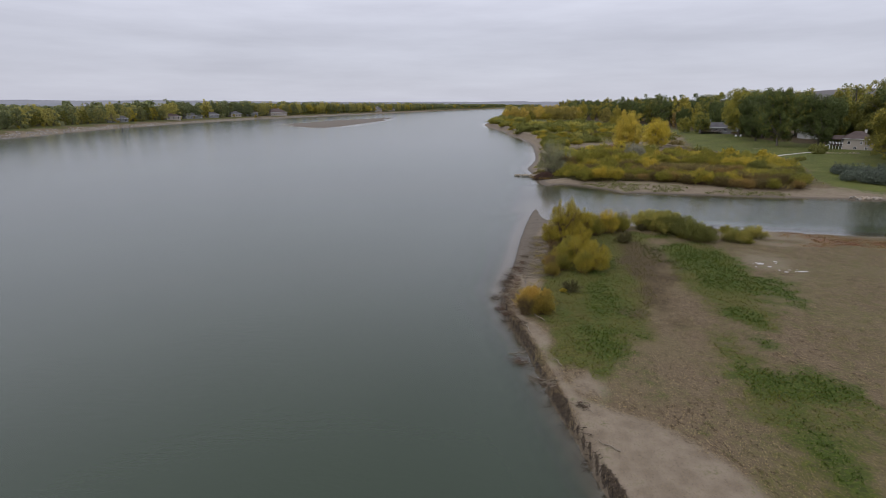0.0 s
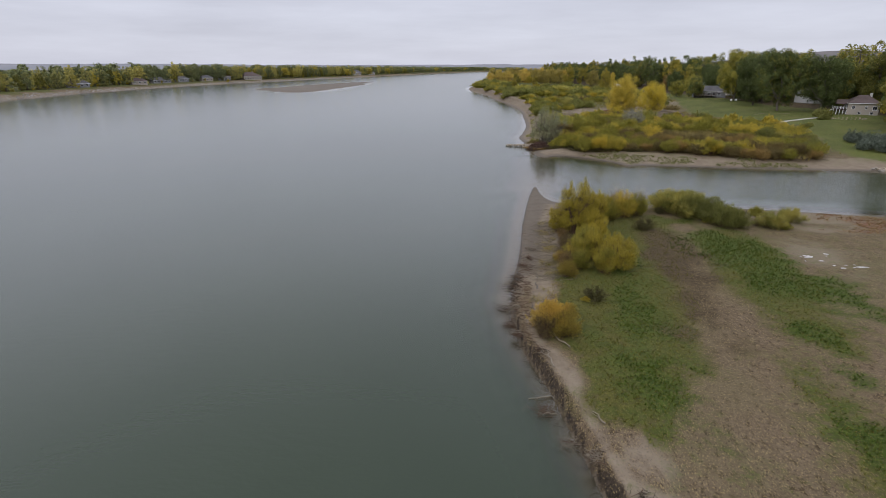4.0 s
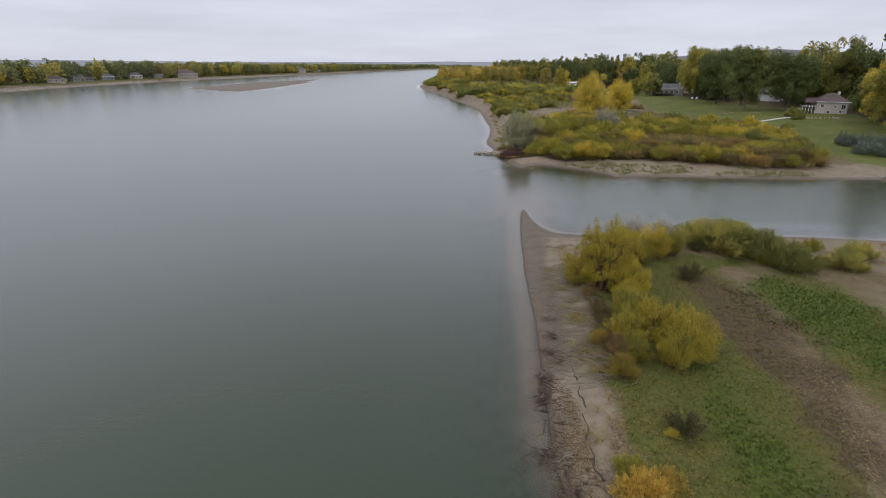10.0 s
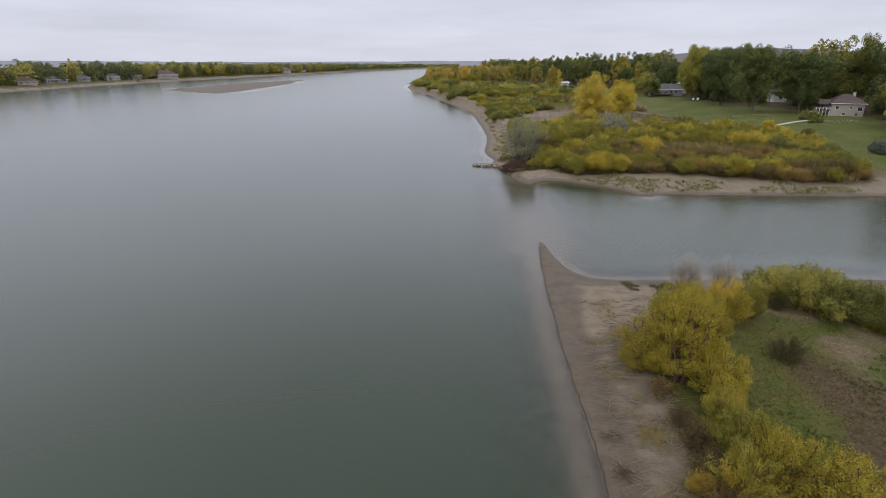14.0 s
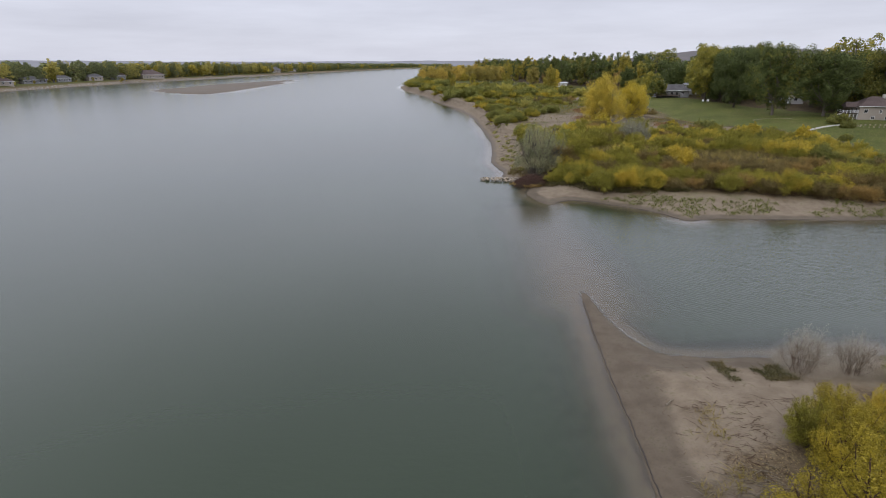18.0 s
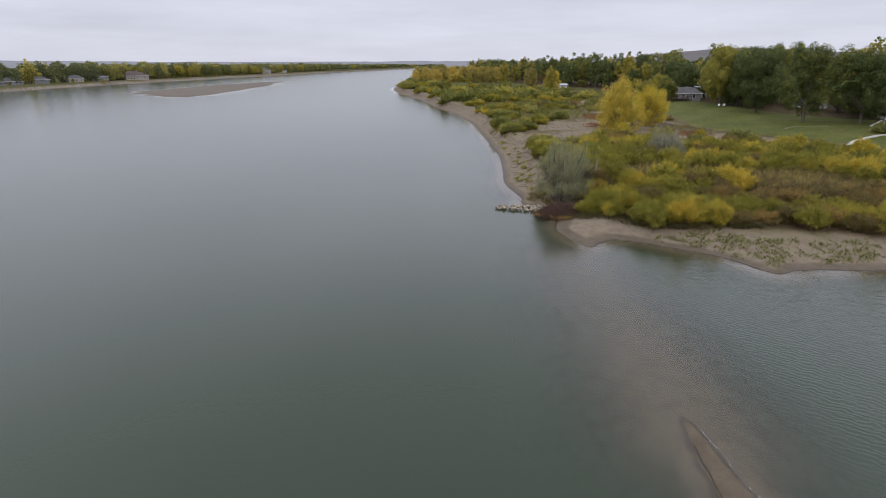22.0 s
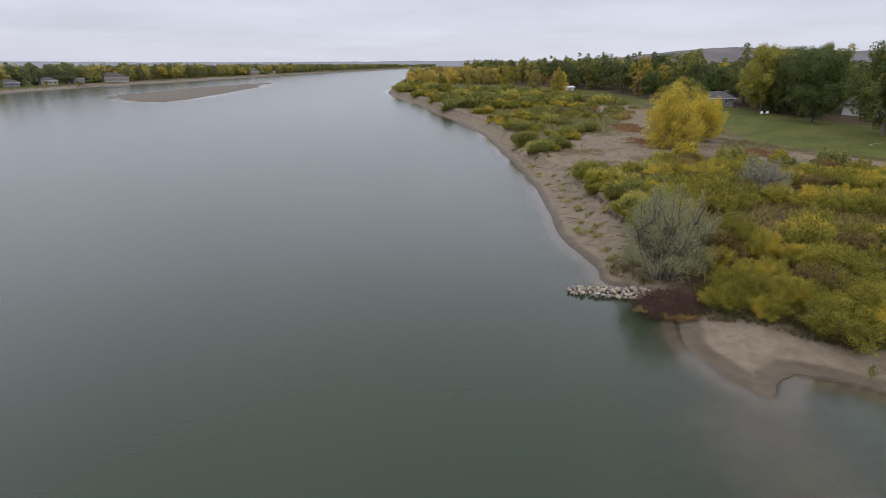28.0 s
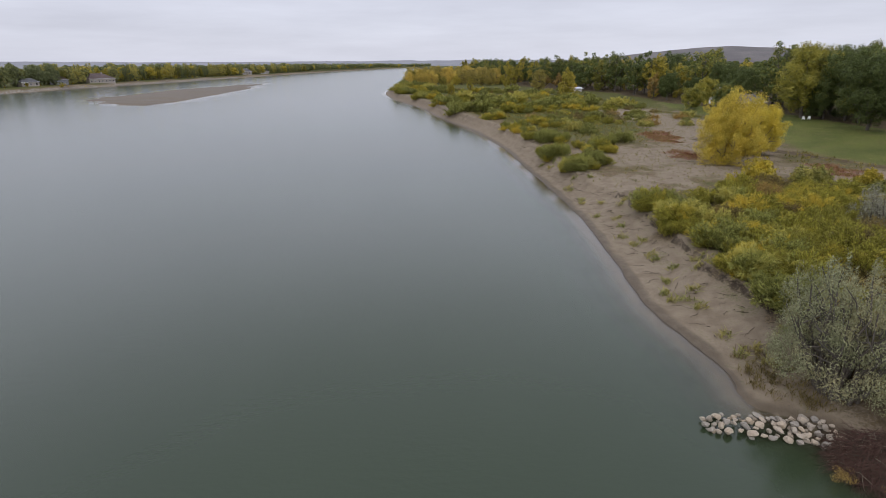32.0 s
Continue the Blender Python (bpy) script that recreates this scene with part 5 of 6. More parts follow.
def right_houses():
    z = ground_at(104, 178)
    m = pose(117.5, 189, z + 0.2, 0, 0, -24) @ Matrix.Scale(0.74, 4)
    h = house("tan one-storey house with a brown hipped roof", m, 11, 11, 4.6, 3.2, 4.6, SIDING, SHINGLE,
              ((-3.5, -5.5, 2.4, 1.2, 1.3, 0), (1.0, -5.5, 2.4, 0.8, 1.2, 0), (4.0, -5.5, 2.0, 1.6, 1.6, 0), (-1.0, -5.5, 0.2, 1.2, 1.0, 0), (3.2, -5.5, 0.2, 1.2, 1.0, 0),
               (-5.5, -2.0, 2.3, 1.4, 1.7, 270), (-5.5, 2.0, 2.3, 1.4, 1.7, 270), (-5.5, -3.2, 0, 1.2, 1.9, 270)), True)
    part("porch_roof", roof_mesh("porch_roof", 4.2, 6.0, 4.2, 1.6, 0.4, SHINGLE, 0.4), h).matrix_basis = pose(-7.2, -1.0, 0)
    deck(h, -10.5, -5.55, -5.0, 2.5, 2.1, 5, WHITE, DARK_WOOD)
    part("stair", solid("stair", [(-11.1 - 0.28 * i, -4.6, 1.9 - 0.19 * i - 0.06, -10.5 - 0.28 * i, -3.2, 1.9 - 0.19 * i) for i in range(11)], WHITE), h, "white wooden stair")
    house("white gabled house with a grey roof among the trees", pose(133.7, 249, ground_at(133.7, 249) + 0.1, 0, 0, 100), 8.5, 7.5, 3.4, 2.4, 0, WHITE, SHINGLE_GREY,
          ((-2.4, -3.75, 1.0, 1.4, 1.2, 0), (1.6, -3.75, 1.0, 1.4, 1.2, 0), (-4.25, 0, 1.2, 1.6, 1.3, 270)), False, True)
    z = ground_at(106, 292)
    h = house("grey house with a dark roof and a timber deck", pose(108, 294, z + 0.2, 0, 0, -8), 14, 9, 2.8, 2.4, 3.0, SIDING_GREY, SHINGLE_GREY,
              [(-5.5 + 2.4 * i, -4.5, 1.0, 1.3, 1.3, 0) for i in range(5)])
    deck(h, -8.5, 2.0, -8.0, -4.55, 0.8, 6, DARK_WOOD, DARK_WOOD)
    house("low house with a pale metal roof behind trees", pose(122, 318, ground_at(122, 318) + 0.2, 0, 0, -12), 18, 10, 4.6, 1.8, 2.0, WHITE, PALE_ROOF,
          ((-5, -5, 1.2, 1.4, 1.3, 0), (0, -5, 1.2, 1.4, 1.3, 0)))
    house("small white outbuilding with a pale roof in the shrubs", pose(92, 436, ground_at(92, 436), 0, 0, 15), 7, 4, 2.3, 0.8, 0, WHITE, PALE_ROOF, ((0, -2, 0.8, 1.0, 0.9, 0),), False, True)


right_houses()


def left_houses():
    spec = ((-336, 398, 16, 7, 2.6, SIDING_GREY, SHINGLE_GREY), (-338, 474, 14, 8, 2.8, SIDING, SHINGLE), (-346, 520, 18, 9, 2.8, SIDING_GREY, SHINGLE_GREY),
            (-346, 558, 12, 8, 3.2, SIDING_GREY, SHINGLE_GREY), (-344, 603, 14, 8, 3.4, SIDING, SHINGLE_GREY), (-331, 688, 27, 16, 4.0, SIDING, SHINGLE),
            (-296, 1090, 24, 11, 5.1, SIDING, SHINGLE_GREY), (-287, 1180, 22, 10, 4.4, SIDING, SHINGLE_GREY), (-340, 640, 12, 8, 4.2, SIDING_GREY, SHINGLE))
    for x, y, w, d, wh, wall, roof in spec:
        n = max(3, int(w / 3.6))
        wins = [(-w / 2 + w * (i + 0.5) / n, -d / 2, 1.0, 1.5, 1.5, 0) for i in range(n)]
        if wh > 5:
            wins += [(-w / 2 + w * (i + 0.5) / n, -d / 2, 3.4, 1.5, 1.4, 0) for i in range(n)]
        label = "large house with a wide hipped roof on the far shore" if w > 20 else "low house with a hipped roof on the far shore"
        house(label, pose(x, y, ground_at(x, y) + 0.2, 0, 0, 62), w, d, wh, 5.0 if w > 20 else 3.0, d * 0.5, wall, roof, wins, w > 20, False, "houses on the far shore")


left_houses()


# ---------------------------------------------------------------- the wooded bank: small things
def garden():
    rng = np.random.default_rng(47)
    # concrete path from the house down to the river bank
    line = np.array([(100, 175.5), (96, 174.8), (91, 172.5), (86, 169.6), (80.5, 164.8)])
    t = np.linspace(0, 4, 33)
    p = np.stack([np.interp(t, range(5), line[:, k]) for k in (0, 1)], 1)
    d = np.gradient(p, axis=0)
    nrm = np.stack([-d[:, 1], d[:, 0]], 1) / np.linalg.norm(d, axis=1)[:, None]
    for i in range(0, 32, 2):
        q = np.array([p[i] - nrm[i] * 0.55, p[i + 2] * 0.985 + p[i] * 0.015 - nrm[i + 2] * 0.55, p[i + 2] * 0.985 + p[i] * 0.015 + nrm[i + 2] * 0.55, p[i] + nrm[i] * 0.55])
        z = height(q[:, 0], q[:, 1])
        top = np.column_stack([q, z + 0.14])
        me = mesh_np("path_slab", np.vstack([top, top - [0, 0, 0.3]]), [(0, 1, 2, 3), (0, 4, 5, 1), (1, 5, 6, 2), (2, 6, 7, 3), (3, 7, 4, 0), (7, 6, 5, 4)], CONCRETE)
        if i == 0:
            walkway = tagged(new("garden_path"), "narrow pale concrete path across the lawn", "path", kind="structure")
        part("path_slab", me, walkway)
    # two garden chairs on the lawn
    chair = thing("garden_chair", "white slatted garden chair on the lawn", "chair", "garden chairs")
    part("seat", solid("seat", [(-0.3, -0.3 + 0.12 * i, 0.36 - 0.025 * i, 0.3, -0.2 + 0.12 * i, 0.39 - 0.025 * i) for i in range(5)], WHITE), chair)
    back = part("backrest", solid("backrest", [(-0.32 + 0.13 * i, 0, 0, -0.2 + 0.13 * i, 0.03, 0.75) for i in range(5)], WHITE), chair)
    back.matrix_basis = pose(0, 0.28, 0.26, -18)
    for sx in (-0.37, 0.3):
        part("armrest", solid("armrest", [(sx, -0.38, 0.56, sx + 0.1, 0.4, 0.59)], WHITE), chair)
        for sy in (-0.34, 0.3):
            part("leg", solid("leg", [(sx + 0.02, sy, 0, sx + 0.09, sy + 0.07, 0.56)], WHITE), chair)
    zc = ground_at(104.5, 256.5)
    chair.matrix_basis = pose(104.2, 256.0, zc, 0, 0, -30)
    copy_thing(chair, pose(106.4, 256.6, zc, 0, 0, -50))
    # stones of the garden border and of the shore
    rocks = [boulder_mesh(911 + i, STONE) for i in range(5)]

    def stones(name, label, category, spots, lo, hi):
        top = thing(name, label, category)
        xy = np.array(spots)
        for (x, y), z in zip(xy, height(xy[:, 0], xy[:, 1])):
            s = rng.uniform(lo, hi)
            part("stone", rocks[int(rng.integers(5))], top).matrix_basis = pose(x, y, z + s * 0.14, rng.uniform(-20, 20), rng.uniform(-20, 20), rng.uniform(0, 360)) @ Matrix.Diagonal((s, s * rng.uniform(0.75, 1.1), s, 1))

    stones("garden_border", "curved border of pale garden stones by the house", "rock border", [(103.5 + 4.5 * math.cos(a), 171 + 2.6 * math.sin(a)) for a in np.linspace(0, 6.1, 24)], 0.4, 0.8)
    stones("lawn_border", "low curved row of pale stones on the lawn", "rock border", [(92 + 6 * math.cos(a), 192 + 3 * math.sin(a)) for a in np.linspace(0.3, 2.6, 16)], 0.3, 0.6)
    stones("shore_rocks", "heap of pale rocks on the channel shore", "rocks", [(73 + rng.normal(0, 2.2), 104.4 + rng.normal(0, 0.7)) for _ in range(34)], 0.5, 1.1)
    barrel = thing("blue_barrel", "blue plastic barrel by the channel shore", "barrel", at=pose(79, 108.5, ground_at(79, 108.5)))
    part("body", tube_mesh("barrel_body", [([(0, 0, 0), (0, 0, 0.3), (0, 0, 0.6), (0, 0, 0.9)], 0.32, 0.32), ([(0, 0, 0.29), (0, 0, 0.33)], 0.35, 0.35), ([(0, 0, 0.59), (0, 0, 0.63)], 0.35, 0.35)], BLUE, 16), barrel)
    part("lid", tube_mesh("barrel_lid", [([(0, 0, 0.88), (0, 0, 0.92)], 0.34, 0.30), ([(0, 0, 0.915), (0, 0, 0.92)], 0.31, 0.001)], BLUE, 16), barrel)


garden()


def jetty():
    """Boulders heaped out into the river, lowest at the tip."""
    rng = np.random.default_rng(51)
    rocks = [boulder_mesh(921 + i, STONE) for i in range(7)]
    top = thing("rock_jetty", "short jetty of pale rounded boulders", "jetty")
    a, b = np.array([1.5, 129.75]), np.array([8.6, 128.2])
    side = np.array([-(b - a)[1], (b - a)[0]]) / np.linalg.norm(b - a)
    placed = []
    for i in range(700):
        t, s = rng.random(), rng.uniform(0.42, 0.95) * (1.1 if rng.random() < 0.15 else 0.88)
        v = rng.normal(0, 0.62)
        if abs(v) > 0.75 + 0.55 * t:
            continue
        x, y = a + (b - a) * t + side * v
        z = 0.42 * (1 - (abs(v) / 1.5) ** 2) * min(1, 0.55 + t * 1.2) - 0.02
        if all((x - q[0]) ** 2 + (y - q[1]) ** 2 > (0.34 * (s + q[2])) ** 2 for q in placed):
            placed.append((x, y, s))
            part("boulder", rocks[int(rng.integers(7))], top).matrix_basis = pose(x, y, z, rng.uniform(-30, 30), rng.uniform(-30, 30), rng.uniform(0, 360)) @ Matrix.Diagonal((s, s * rng.uniform(0.75, 1.05), s * rng.uniform(0.85, 1.1), 1))
    # a bed of smaller stones fills the heap
    for i in range(60):
        t, v = rng.random(), rng.uniform(-1.0, 1.0)
        x, y = a + (b - a) * t + side * v
        s = rng.uniform(0.25, 0.5)
        part("boulder", rocks[int(rng.integers(7))], top).matrix_basis = pose(x, y, 0.02 + 0.1 * t, rng.uniform(0, 360), 0, rng.uniform(0, 360)) @ Matrix.Diagonal((s, s, s, 1))


jetty()


def sticks(name, label, category, rng, spots, mat, length, thick, flat=0.25, heading=None, sides=4, kind="stuff"):
    """Fallen twigs and roots, each a crooked tube, lying on the ground."""
    xy = np.array(spots)
    z = np.maximum(height(xy[:, 0], xy[:, 1]), -0.05)
    runs = []
    for (x, y), h in zip(xy, z):
        t = rng.uniform(0, 2 * math.pi) if heading is None else radians(heading + rng.normal(0, 32))
        L = length * rng.uniform(0.4, 1.3)
        e = np.array([math.cos(t) * L, math.sin(t) * L, rng.normal(flat * 0.4, flat) * L])
        p = bent(rng, (x, y, h + 0.03), np.array([x, y, h + 0.03]) + e, 4, 0.08)
        low = np.maximum(height(p[:, 0], p[:, 1]), -0.03) + 0.015
        p[:, 2] = np.maximum(p[:, 2], low)
        runs.append((p, thick * rng.uniform(0.6, 1.4), thick * 0.35))
    me = tube_mesh(name, runs, mat, sides)
    return tagged(new(name, me), label, category, kind=kind)


def brush_pile():
    rng = np.random.default_rng(53)
    ob = thing("brush_pile", "mound of dark reddish cut branches at the waterline", "brush pile", at=pose(9.3, 125.7, 0.1))
    for part_name, mat, n, r, h in (("brushwood", BRUSH, 1500, 3.0, 1.5), ("bleached_wood", DRIFT, 70, 2.8, 1.5), ("dark_wood", DARK_ROOT, 400, 3.0, 1.3)):
        runs = []
        for _ in range(n):
            t, q = rng.uniform(0, 6.28), math.sqrt(rng.random()) * r
            c = np.array([math.cos(t) * q, math.sin(t) * q * 0.8, h * (1 - (q / r) ** 2) * rng.uniform(0.3, 1.0)])
            a = t + rng.normal(0, 0.9)
            e = np.array([math.cos(a), math.sin(a), -0.42 + rng.normal(0, 0.2)]) * rng.uniform(0.5, 1.3)
            runs.append((bent(rng, c - e * 0.6, c + e, 4, 0.09), 0.017, 0.006))
        tagged(part(part_name, tube_mesh(part_name, runs, mat, 4), ob), kind="stuff")
    turns = rng.uniform(3.3, 5.0, 26)
    blobs = [((3.0 * math.cos(q) + rng.normal(0, 0.25), 2.3 * math.sin(q) + rng.normal(0, 0.25), rng.uniform(0.1, 0.35)), (0.32, 0.28, 0.2)) for q in turns]
    part("clinging_leaves", leaves("clinging_leaves", rng, blobs, 2000, 0.05, 0.4, LEAF_RUST, 0.2), ob)


brush_pile()


# ---------------------------------------------------------------- the near bar: driftwood and the cut bank
def edge_spots(rng, n, y0, y1, d0, d1):
    return scatter(rng, n, (-1, 14), (y0, y1), lambda x, y: (inside(BAR, x, y) > d0) & (inside(BAR, x, y) < d1), 0.02)


def debris():
    rng = np.random.default_rng(57)
    sticks("flattened_reeds", "bleached flattened reeds and roots on the beach", "driftwood", rng, edge_spots(rng, 850, 41, 60, 2.0, 5.6), DRIFT, 1.2, 0.018, 0.08, 178)
    sticks("wrack_line", "dark matted wrack along the waterline", "driftwood", rng, edge_spots(rng, 240, 30, 46, 0.35, 1.7), TWIG, 0.7, 0.014, 0.08, 178)
    sticks("bush_litter", "thin brown and bleached stems strewn beside the bushes", "twigs", rng, edge_spots(rng, 320, 56, 65, 3.2, 6.6), TWIG, 0.6, 0.011, 0.08, 185)
    sticks("bank_roots", "dark tangled roots along the cut bank", "roots", rng, edge_spots(rng, 300, 8, 42, -0.25, 0.8), DARK_ROOT, 0.6, 0.018, 0.28, 190)
    sticks("beach_roots", "brown root tangles at the waterline", "roots", rng, edge_spots(rng, 60, 27, 56, -0.6, 1.4), TWIG, 0.6, 0.012, 0.3, 180)
    sticks("scattered_twigs", "brown twigs scattered over the sand", "twigs", rng, edge_spots(rng, 120, 56, 78, 1.5, 9), TWIG, 0.35, 0.012, 0.05)
    spots = scatter(rng, 380, (5, 17), (133, 230), lambda x, y: (inside(BANK, x, y) > 2.2) & (inside(BANK, x, y) < 7.5), 0.1)
    sticks("slope_roots", "dark exposed roots down the eroded bank", "roots", rng, spots, DARK_ROOT, 1.0, 0.022, 0.1, 200)
    spots = scatter(rng, 420, (24, 82), (180, 290), lambda x, y: (inside(LAWN, x, y) < 0) & (inside(THICKET, x, y) < 0), 0.3)
    sticks("flat_twigs", "brown twigs and drift strewn over the sand flat", "twigs", rng, spots, TWIG, 0.7, 0.022, 0.04)
    # tangles of washed-out roots at the waterline
    for x, y, size in ((0.5, 35.8, 1.1), (1.5, 31.6, 1.0), (2.6, 28.6, 0.7), (2.7, 23.3, 1.0), (3.7, 20.8, 0.9), (4.6, 19.2, 0.8), (2.4, 45.2, 0.9), (1.1, 40.3, 1.1), (1.3, 35.0, 0.9), (1.7, 42.6, 1.0), (1.6, 38.0, 0.8), (3.0, 47.4, 0.9), (0.9, 33.4, 0.9), (3.4, 50.2, 0.8), (6.2, 16.8, 0.6)):
        tangle = thing("root_tangle", "tangle of washed-out roots lying at the waterline", "driftwood", "root tangles", pose(x, y, max(0.0, ground_at(x, y)), 0, 0, rng.uniform(150, 230)))
        for i in range(7):
            t = rng.normal(0, 0.7)
            L = size * rng.uniform(0.5, 1.2)
            part("root", tube_mesh("root", [(bent(rng, (rng.normal(0, 0.2), rng.normal(0, 0.25), 0.02), (math.cos(t) * L, math.sin(t) * L, rng.uniform(0.0, 0.45) * size), 5, 0.09), rng.uniform(0.02, 0.045), 0.01)], (DRIFT, TWIG)[i % 2], 5), tangle)
        runs = []
        for i in range(46):
            t, L = rng.normal(0, 1.1), size * rng.uniform(0.3, 0.8)
            c = np.array([rng.normal(0.2, 0.3), rng.normal(0, 0.35), rng.uniform(0.0, 0.25)]) * size
            runs.append((bent(rng, c, c + np.array([math.cos(t) * L, math.sin(t) * L, rng.normal(0.1, 0.15) * L]), 4, 0.10), 0.012, 0.005))
        tagged(part("root_mat", tube_mesh("root_mat", runs, (TWIG, DRIFT, DARK_ROOT)[int(x * 10) % 3], 4), tangle), kind="stuff")
    # low dark ledges that the falling water has cut into the sand
    def ledge(name, fixed, lo, hi, along_y):
        span = np.linspace(lo, hi, 160)
        line = []
        for f in fixed:
            h = height(span, np.full(160, f)) if along_y else height(np.full(160, f), span)
            i = int(np.argmax(h > 0.015))
            if h[i] > 0.015:
                p = span[i]
                line.append((p, f, 0.02) if along_y else (f, p, 0.02))
        runs = [(np.array(line[i:i + 9]) + rng.normal(0, 0.02, (len(line[i:i + 9]), 3)) * [1, 1, 0.2], 0.035, 0.045) for i in range(0, len(line) - 9, 8)]
        tagged(new(name, tube_mesh(name, runs, WET_SAND, 5)), "dark wet sand ledge at the waterline", "sand ledge", kind="stuff")

    span, line = np.linspace(-1, 9, 200), []
    for y in np.arange(31, 45, 0.3):
        i = int(np.argmax(lattice(PARTS[0], span, np.full(200, y)) > 1.7 + 0.2 * math.sin(y * 0.5) + 0.08 * math.sin(y * 2.9)))
        line.append((span[i], y, float(height(span[i], y)) + 0.01))
    runs = [(np.array(line[i:i + 8]) + rng.normal(0, 0.05, (8, 3)) * [1, 1, 0.1], rng.uniform(0.02, 0.06), 0.02) for i in range(0, len(line) - 8, 9)]
    tagged(new("upper_ledge", tube_mesh("upper_ledge", runs, WET_SAND, 5)), "dark broken ledge higher up the sand", "sand ledge", kind="stuff")
    ledge("spit_ledge", np.arange(36, 81, 0.3), -1, 7, True)
    ledge("bank_ledge", np.arange(133, 240, 0.5), 2, 12, True)
    ledge("beach_ledge", np.arange(9.5, 48, 0.3), 98, 116, False)
    # single pieces of driftwood
    for x, y, turn, L, r in ((5.84, 65.5, 35, 0.8, 0.05), (3.0, 27.6, 100, 1.9, 0.07), (3.6, 30.2, 130, 2.6, 0.05), (2.2, 24.5, 200, 1.4, 0.05), (5.1, 52.5, 140, 1.5, 0.06), (5.0, 22, 120, 1.0, 0.05), (7.0, 13.0, 150, 1.2, 0.05)):
        log = thing("driftwood_log", "bleached crooked driftwood branch on the shore", "driftwood", "driftwood branches", pose(x, y, max(0.02, ground_at(x, y)) + 0.05, 0, 0, turn))
        part("limb", tube_mesh("limb", [(bent(rng, (-L / 2, 0, 0), (L / 2, 0, 0.08), 6, 0.05), r, r * 0.5)], DRIFT, 6), log)
        part("side_branch", tube_mesh("side_branch", [(bent(rng, (L * 0.1, 0, 0.03), (L * 0.35, L * 0.22, 0.14), 4, 0.06), r * 0.5, r * 0.2)], DRIFT, 5), log)
    # a thread of foam on the sheltered side of the spit
    p = np.array([(5.95, 80.4), (6.1, 78.5), (6.15, 76.4), (6.6, 74.0), (7.4, 72.4)])
    t = np.linspace(0, 4, 60)
    q = np.stack([np.interp(t, range(5), p[:, k]) for k in (0, 1)], 1) + rng.normal(0, 0.05, (60, 2))
    bits = [[(*a, 0.015), (*(a + (b - a) * rng.uniform(0.2, 0.9)), 0.02)] for a, b in zip(q, q[1:]) if rng.random() < 0.5]
    tagged(new("foam_line", tube_mesh("foam_line", [(b, rng.uniform(0.012, 0.035), 0.01) for b in bits], FOAM, 5)), "thin broken line of white foam on the sand", "foam", kind="stuff")
    # pale dried crust round the puddle
    for x, y, rx, ry in ((29.4, 48.6, 0.42, 0.3), (30.0, 47.5, 0.25, 0.15), (32.6, 46.0, 0.55, 0.2), (31.4, 49.4, 0.2, 0.12), (30.8, 45.6, 0.25, 0.12), *((rng.normal(31.2, 1.5), rng.normal(47.4, 1.3), rng.uniform(0.05, 0.16), rng.uniform(0.04, 0.1)) for _ in range(7))):
        bm = bmesh.new()
        bmesh.ops.create_icosphere(bm, subdivisions=3, radius=1.0)
        for v in bm.verts:
            w = 1 + 1.1 * noise.noise(Vector((v.co.x * 1.8 + x, v.co.y * 1.8 + y, 0)))
            v.co = Vector((v.co.x * rx * w, v.co.y * ry * w, v.co.z * 0.035))
        me = bpy.data.meshes.new("crust")
        bm.to_mesh(me)
        bm.free()
        me.materials.append(CRUST)
        tagged(place_at(new("salt_crust", me), pose(x, y, ground_at(x, y) + 0.015)), "white dried crust on bare mud", "crust", "white crusts")


debris()


# ---------------------------------------------------------------- grass and weeds
def blades(name, label, rng, spots, mat, h, w, per=4, splay=0.5, kind="stuff"):
    """Tufts of narrow upright blades, one object for what nobody could count."""
    xy = np.repeat(spots, per, 0) + rng.normal(0, w * 1.6, (len(spots) * per, 2))
    n = len(xy)
    z = height(xy[:, 0], xy[:, 1])
    ht = h * rng.uniform(0.5, 1.4, n)
    lean = rng.normal(0, splay, (n, 2)) * ht[:, None]
    t = rng.uniform(0, np.pi, n)
    s = np.stack([np.cos(t), np.sin(t), np.zeros(n)], 1) * (w * rng.uniform(0.6, 1.3, n))[:, None]
    foot = np.column_stack([xy, z - 0.02])
    mid = foot + np.column_stack([lean * 0.35, ht * 0.6])
    tip = foot + np.column_stack([lean, ht * 0.95])
    co = np.stack([foot - s * 0.5, mid - s, tip, mid + s], 1).reshape(-1, 3)
    tagged(new(name, mesh_np(name, co, np.arange(n * 4).reshape(-1, 4), mat)), label, "grass", kind=kind)


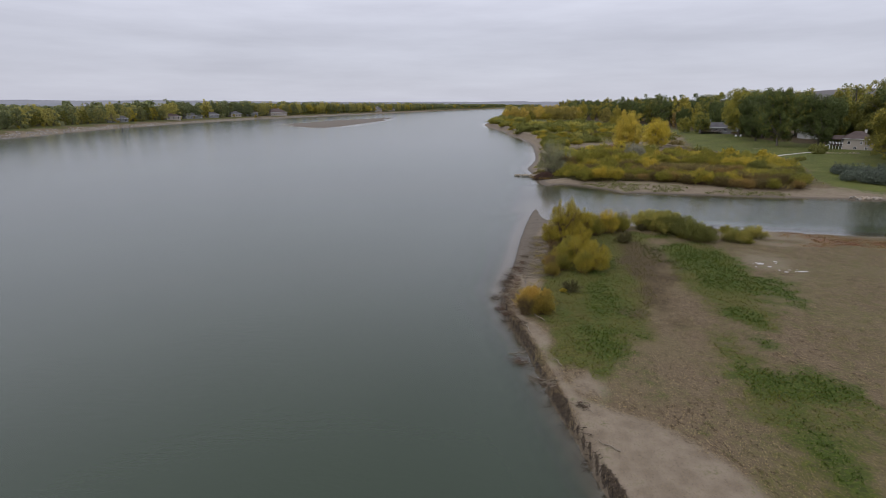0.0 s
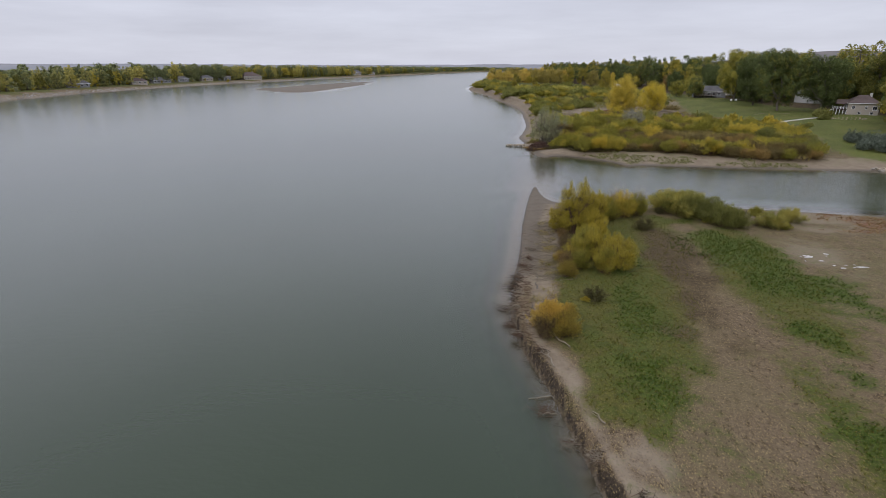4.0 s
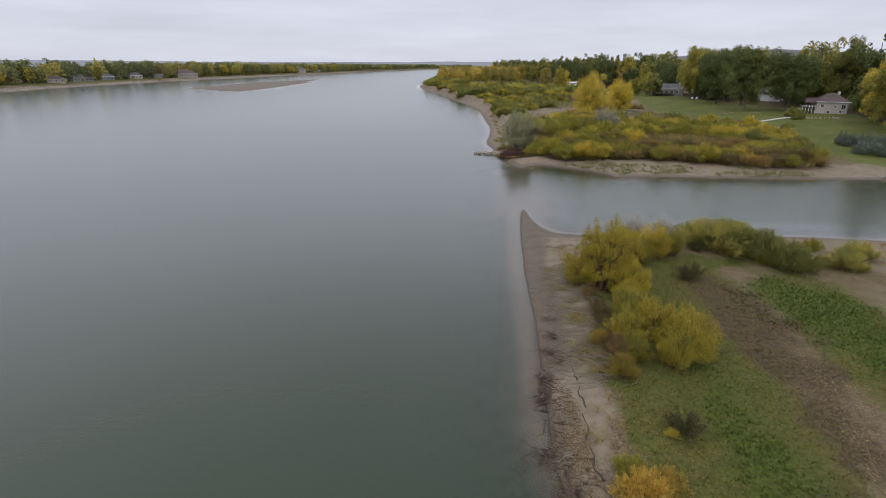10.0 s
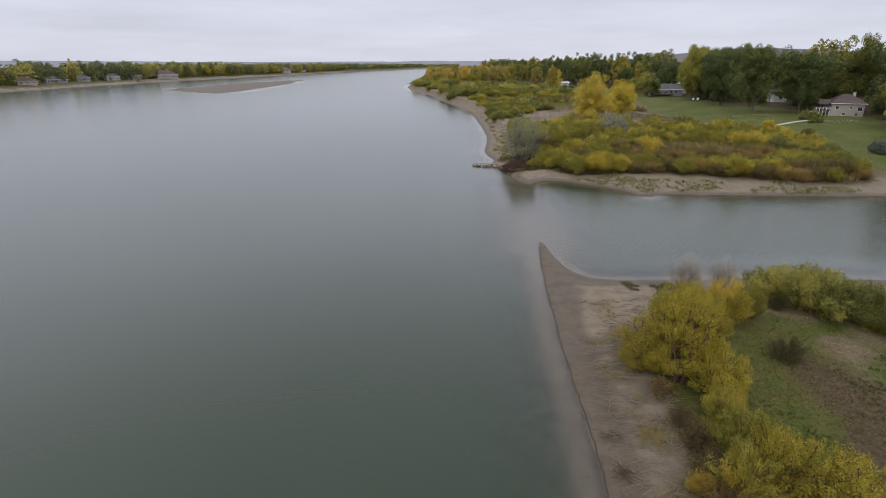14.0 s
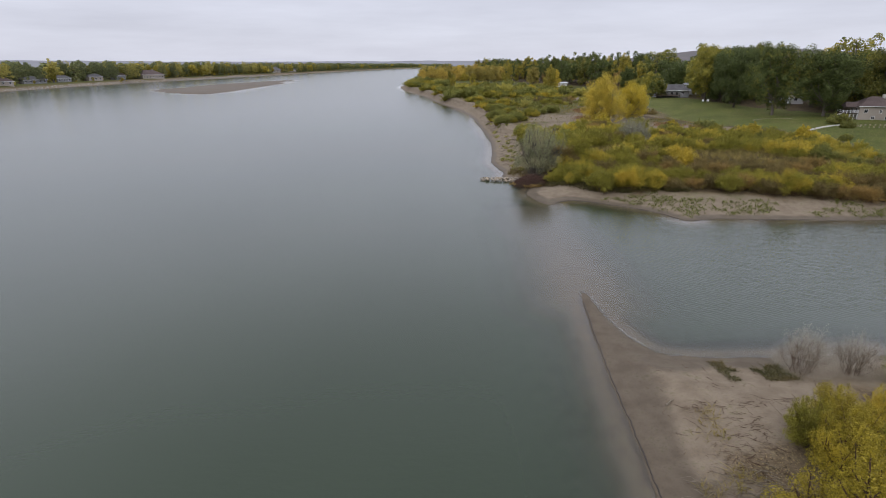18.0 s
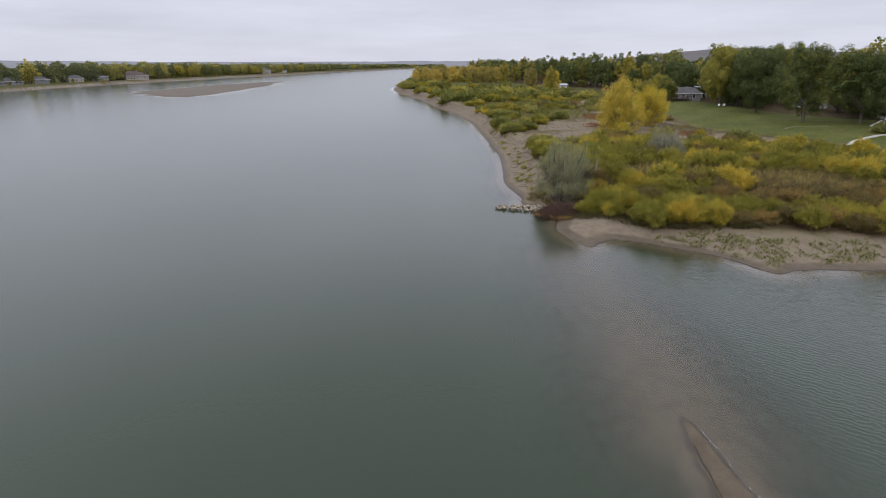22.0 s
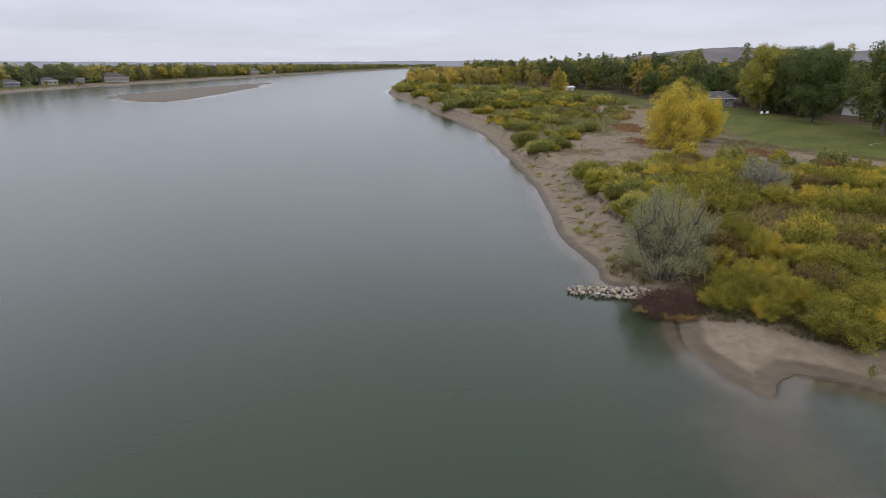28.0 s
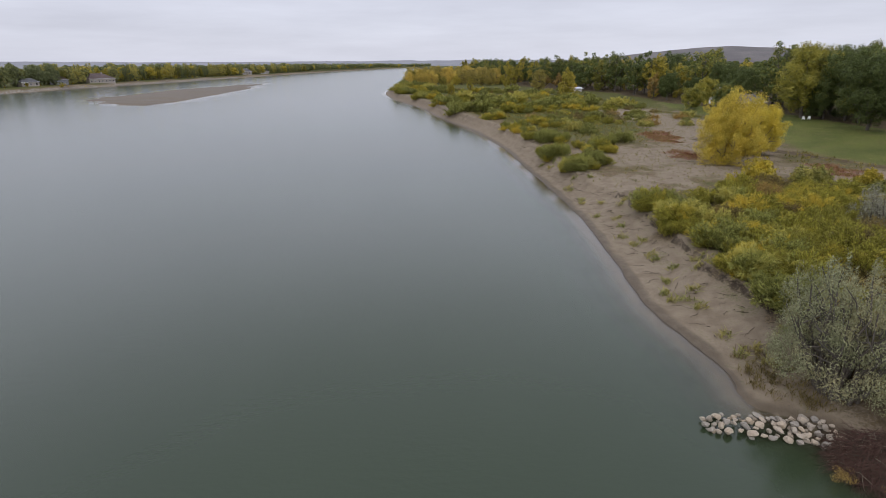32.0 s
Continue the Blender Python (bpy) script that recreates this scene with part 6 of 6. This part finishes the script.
def grasses():
    rng = np.random.default_rng(61)

    def drawn(n, xr, yr, key, least=0.5):
        x, y = rng.uniform(*xr, n), rng.uniform(*yr, n)
        h = height(x, y)
        ok = (lattice(FIELDS[key], x, y) * rng.uniform(0.6, 1.2, n) > least) & (h > 0.35)
        return np.stack([x[ok], y[ok]], 1)

    blades("lush_grass", "bright green grass in patches on the bar", rng, drawn(26000, (3, 32), (10, 64), "lush"), GRASS_LUSH, 0.15, 0.012, 9)
    blades("dry_grass", "olive and straw-coloured grass on the bar", rng, drawn(22000, (2, 36), (16, 70), "grass"), GRASS_DRY, 0.12, 0.010, 8)
    blades("bank_grass", "dry grass between the willows", rng, drawn(16000, (8, 86), (104, 420), "grass", 0.4), GRASS_DRY, 0.5, 0.07, 4)
    blades("red_weeds", "rust-red weeds on the sand", rng, drawn(16000, (30, 70), (52, 66), "red", 0.4), RED_WEED, 0.13, 0.03, 4, 0.9)
    blades("red_flat_weeds", "rust-red weeds on the sand flat", rng, drawn(16000, (34, 70), (185, 260), "red"), RED_WEED, 0.3, 0.06, 3)
    blades("leaf_litter", "dead leaves and clods strewn over bare dirt", rng, drawn(16000, (8, 34), (6, 60), "grass", 0.05), LEAF_RUST, 0.03, 0.028, 1, 2.0)
    blades("flat_weeds", "sparse dry weeds on the sand flat", rng, drawn(5000, (14, 84), (178, 300), "sand", 0.5), GRASS_DRY, 0.3, 0.03, 4)
    weeds = scatter(rng, 260, (10.4, 14.6), (67.2, 70.0), lambda x, y: (lattice(PARTS[0], x, y) > 0.1) & (fbm(x, y, 0.5, 3) > -0.1), 0.08)
    blades("spit_weeds", "flattened brown weeds at the channel's edge", rng, weeds, LEAF_OLIVE, 0.16, 0.02, 9, 1.2)
    under = scatter(rng, 5200, (9, 80), (104, 186), lambda x, y: inside(THICKET, x, y) > 1.6, 0.3)
    blades("thicket_undergrowth", "brown and olive weeds between the willows", rng, under[::2], GRASS_DRY, 0.85, 0.028, 12, 0.6)
    blades("thicket_stalks", "rusty dead stalks between the willows", rng, under[1::2], LEAF_RUST, 0.9, 0.022, 11, 0.5)
    rim = scatter(rng, 420, (9, 30), (113, 127), lambda x, y: near_line([(10.8, 124.2), (14.2, 121.6), (17.6, 118.8), (22, 117), (29, 115.4)], x, y) < 1.1, 0.1)
    blades("thicket_rim", "dark dead brush and weeds in front of the willows", rng, rim, LEAF_OLIVE, 0.55, 0.02, 16, 0.8)
    # tussocks on the beach below the thicket and on the eroded slope
    tuss = scatter(rng, 90, (14, 70), (104, 115), lambda x, y: (fbm(x, y, 0.2, 2) > 0.0) & (inside(BANK, x, y) > 1.4) & (inside(BANK, x, y) < 6), 0.8)
    blades("beach_tussocks", "green tussocks on the channel beach", rng, np.repeat(tuss, 14, 0) + rng.normal(0, 0.42, (len(tuss) * 14, 2)), TUSSOCK, 0.30, 0.035, 4, 0.8)
    tuss = scatter(rng, 46, (6, 17), (133, 215), lambda x, y: (inside(BANK, x, y) > 2.0) & (inside(BANK, x, y) < 7), 1.0)
    blades("slope_tussocks", "grass tussocks sliding down the eroded bank", rng, np.repeat(tuss, 16, 0) + rng.normal(0, 0.28, (len(tuss) * 16, 2)), TUSSOCK, 0.45, 0.045, 4, 0.8)
    foot = scatter(rng, 34, (6.8, 10), (129.5, 137), lambda x, y: (inside(BANK, x, y) > 1.0) & (inside(BANK, x, y) < 4.5), 0.25)
    blades("bank_foot_weeds", "rusty and straw-coloured weeds at the foot of the bank", rng, np.repeat(foot, 12, 0) + rng.normal(0, 0.22, (len(foot) * 12, 2)), LEAF_RUST, 0.4, 0.018, 4, 0.6)
    edge = edge_spots(rng, 40, 30, 64, 2.0, 4.4)
    blades("beach_reeds", "tufts of dry reeds behind the beach", rng, np.repeat(edge, 16, 0) + rng.normal(0, 0.3, (len(edge) * 16, 2)), GRASS_DRY, 0.3, 0.014, 4, 0.8)


grasses()


# ---------------------------------------------------------------- width of the side channel
CHANNEL_NARROWER = 2.87


def nearer(y):
    """The far side of the channel and all that lies behind it stands closer to the bar than its own plan has it."""
    return y - CHANNEL_NARROWER * step(83.0, 100.0, y)


def narrow_channel():
    done = set()

    def draw_in(ob):
        if ob.location.length > 0.001:
            ob.location.y = float(nearer(ob.location.y))
        elif ob.data is not None:
            if ob.data.name not in done:
                done.add(ob.data.name)
                co = np.empty(len(ob.data.vertices) * 3, np.float32)
                ob.data.vertices.foreach_get("co", co)
                co[1::3] = nearer(co[1::3])
                ob.data.vertices.foreach_set("co", co)
                ob.data.update()
        else:
            for child in ob.children:
                draw_in(child)

    for ob in list(scene.objects):
        if ob.parent is None and ob.type in ("MESH", "EMPTY"):
            draw_in(ob)


narrow_channel()
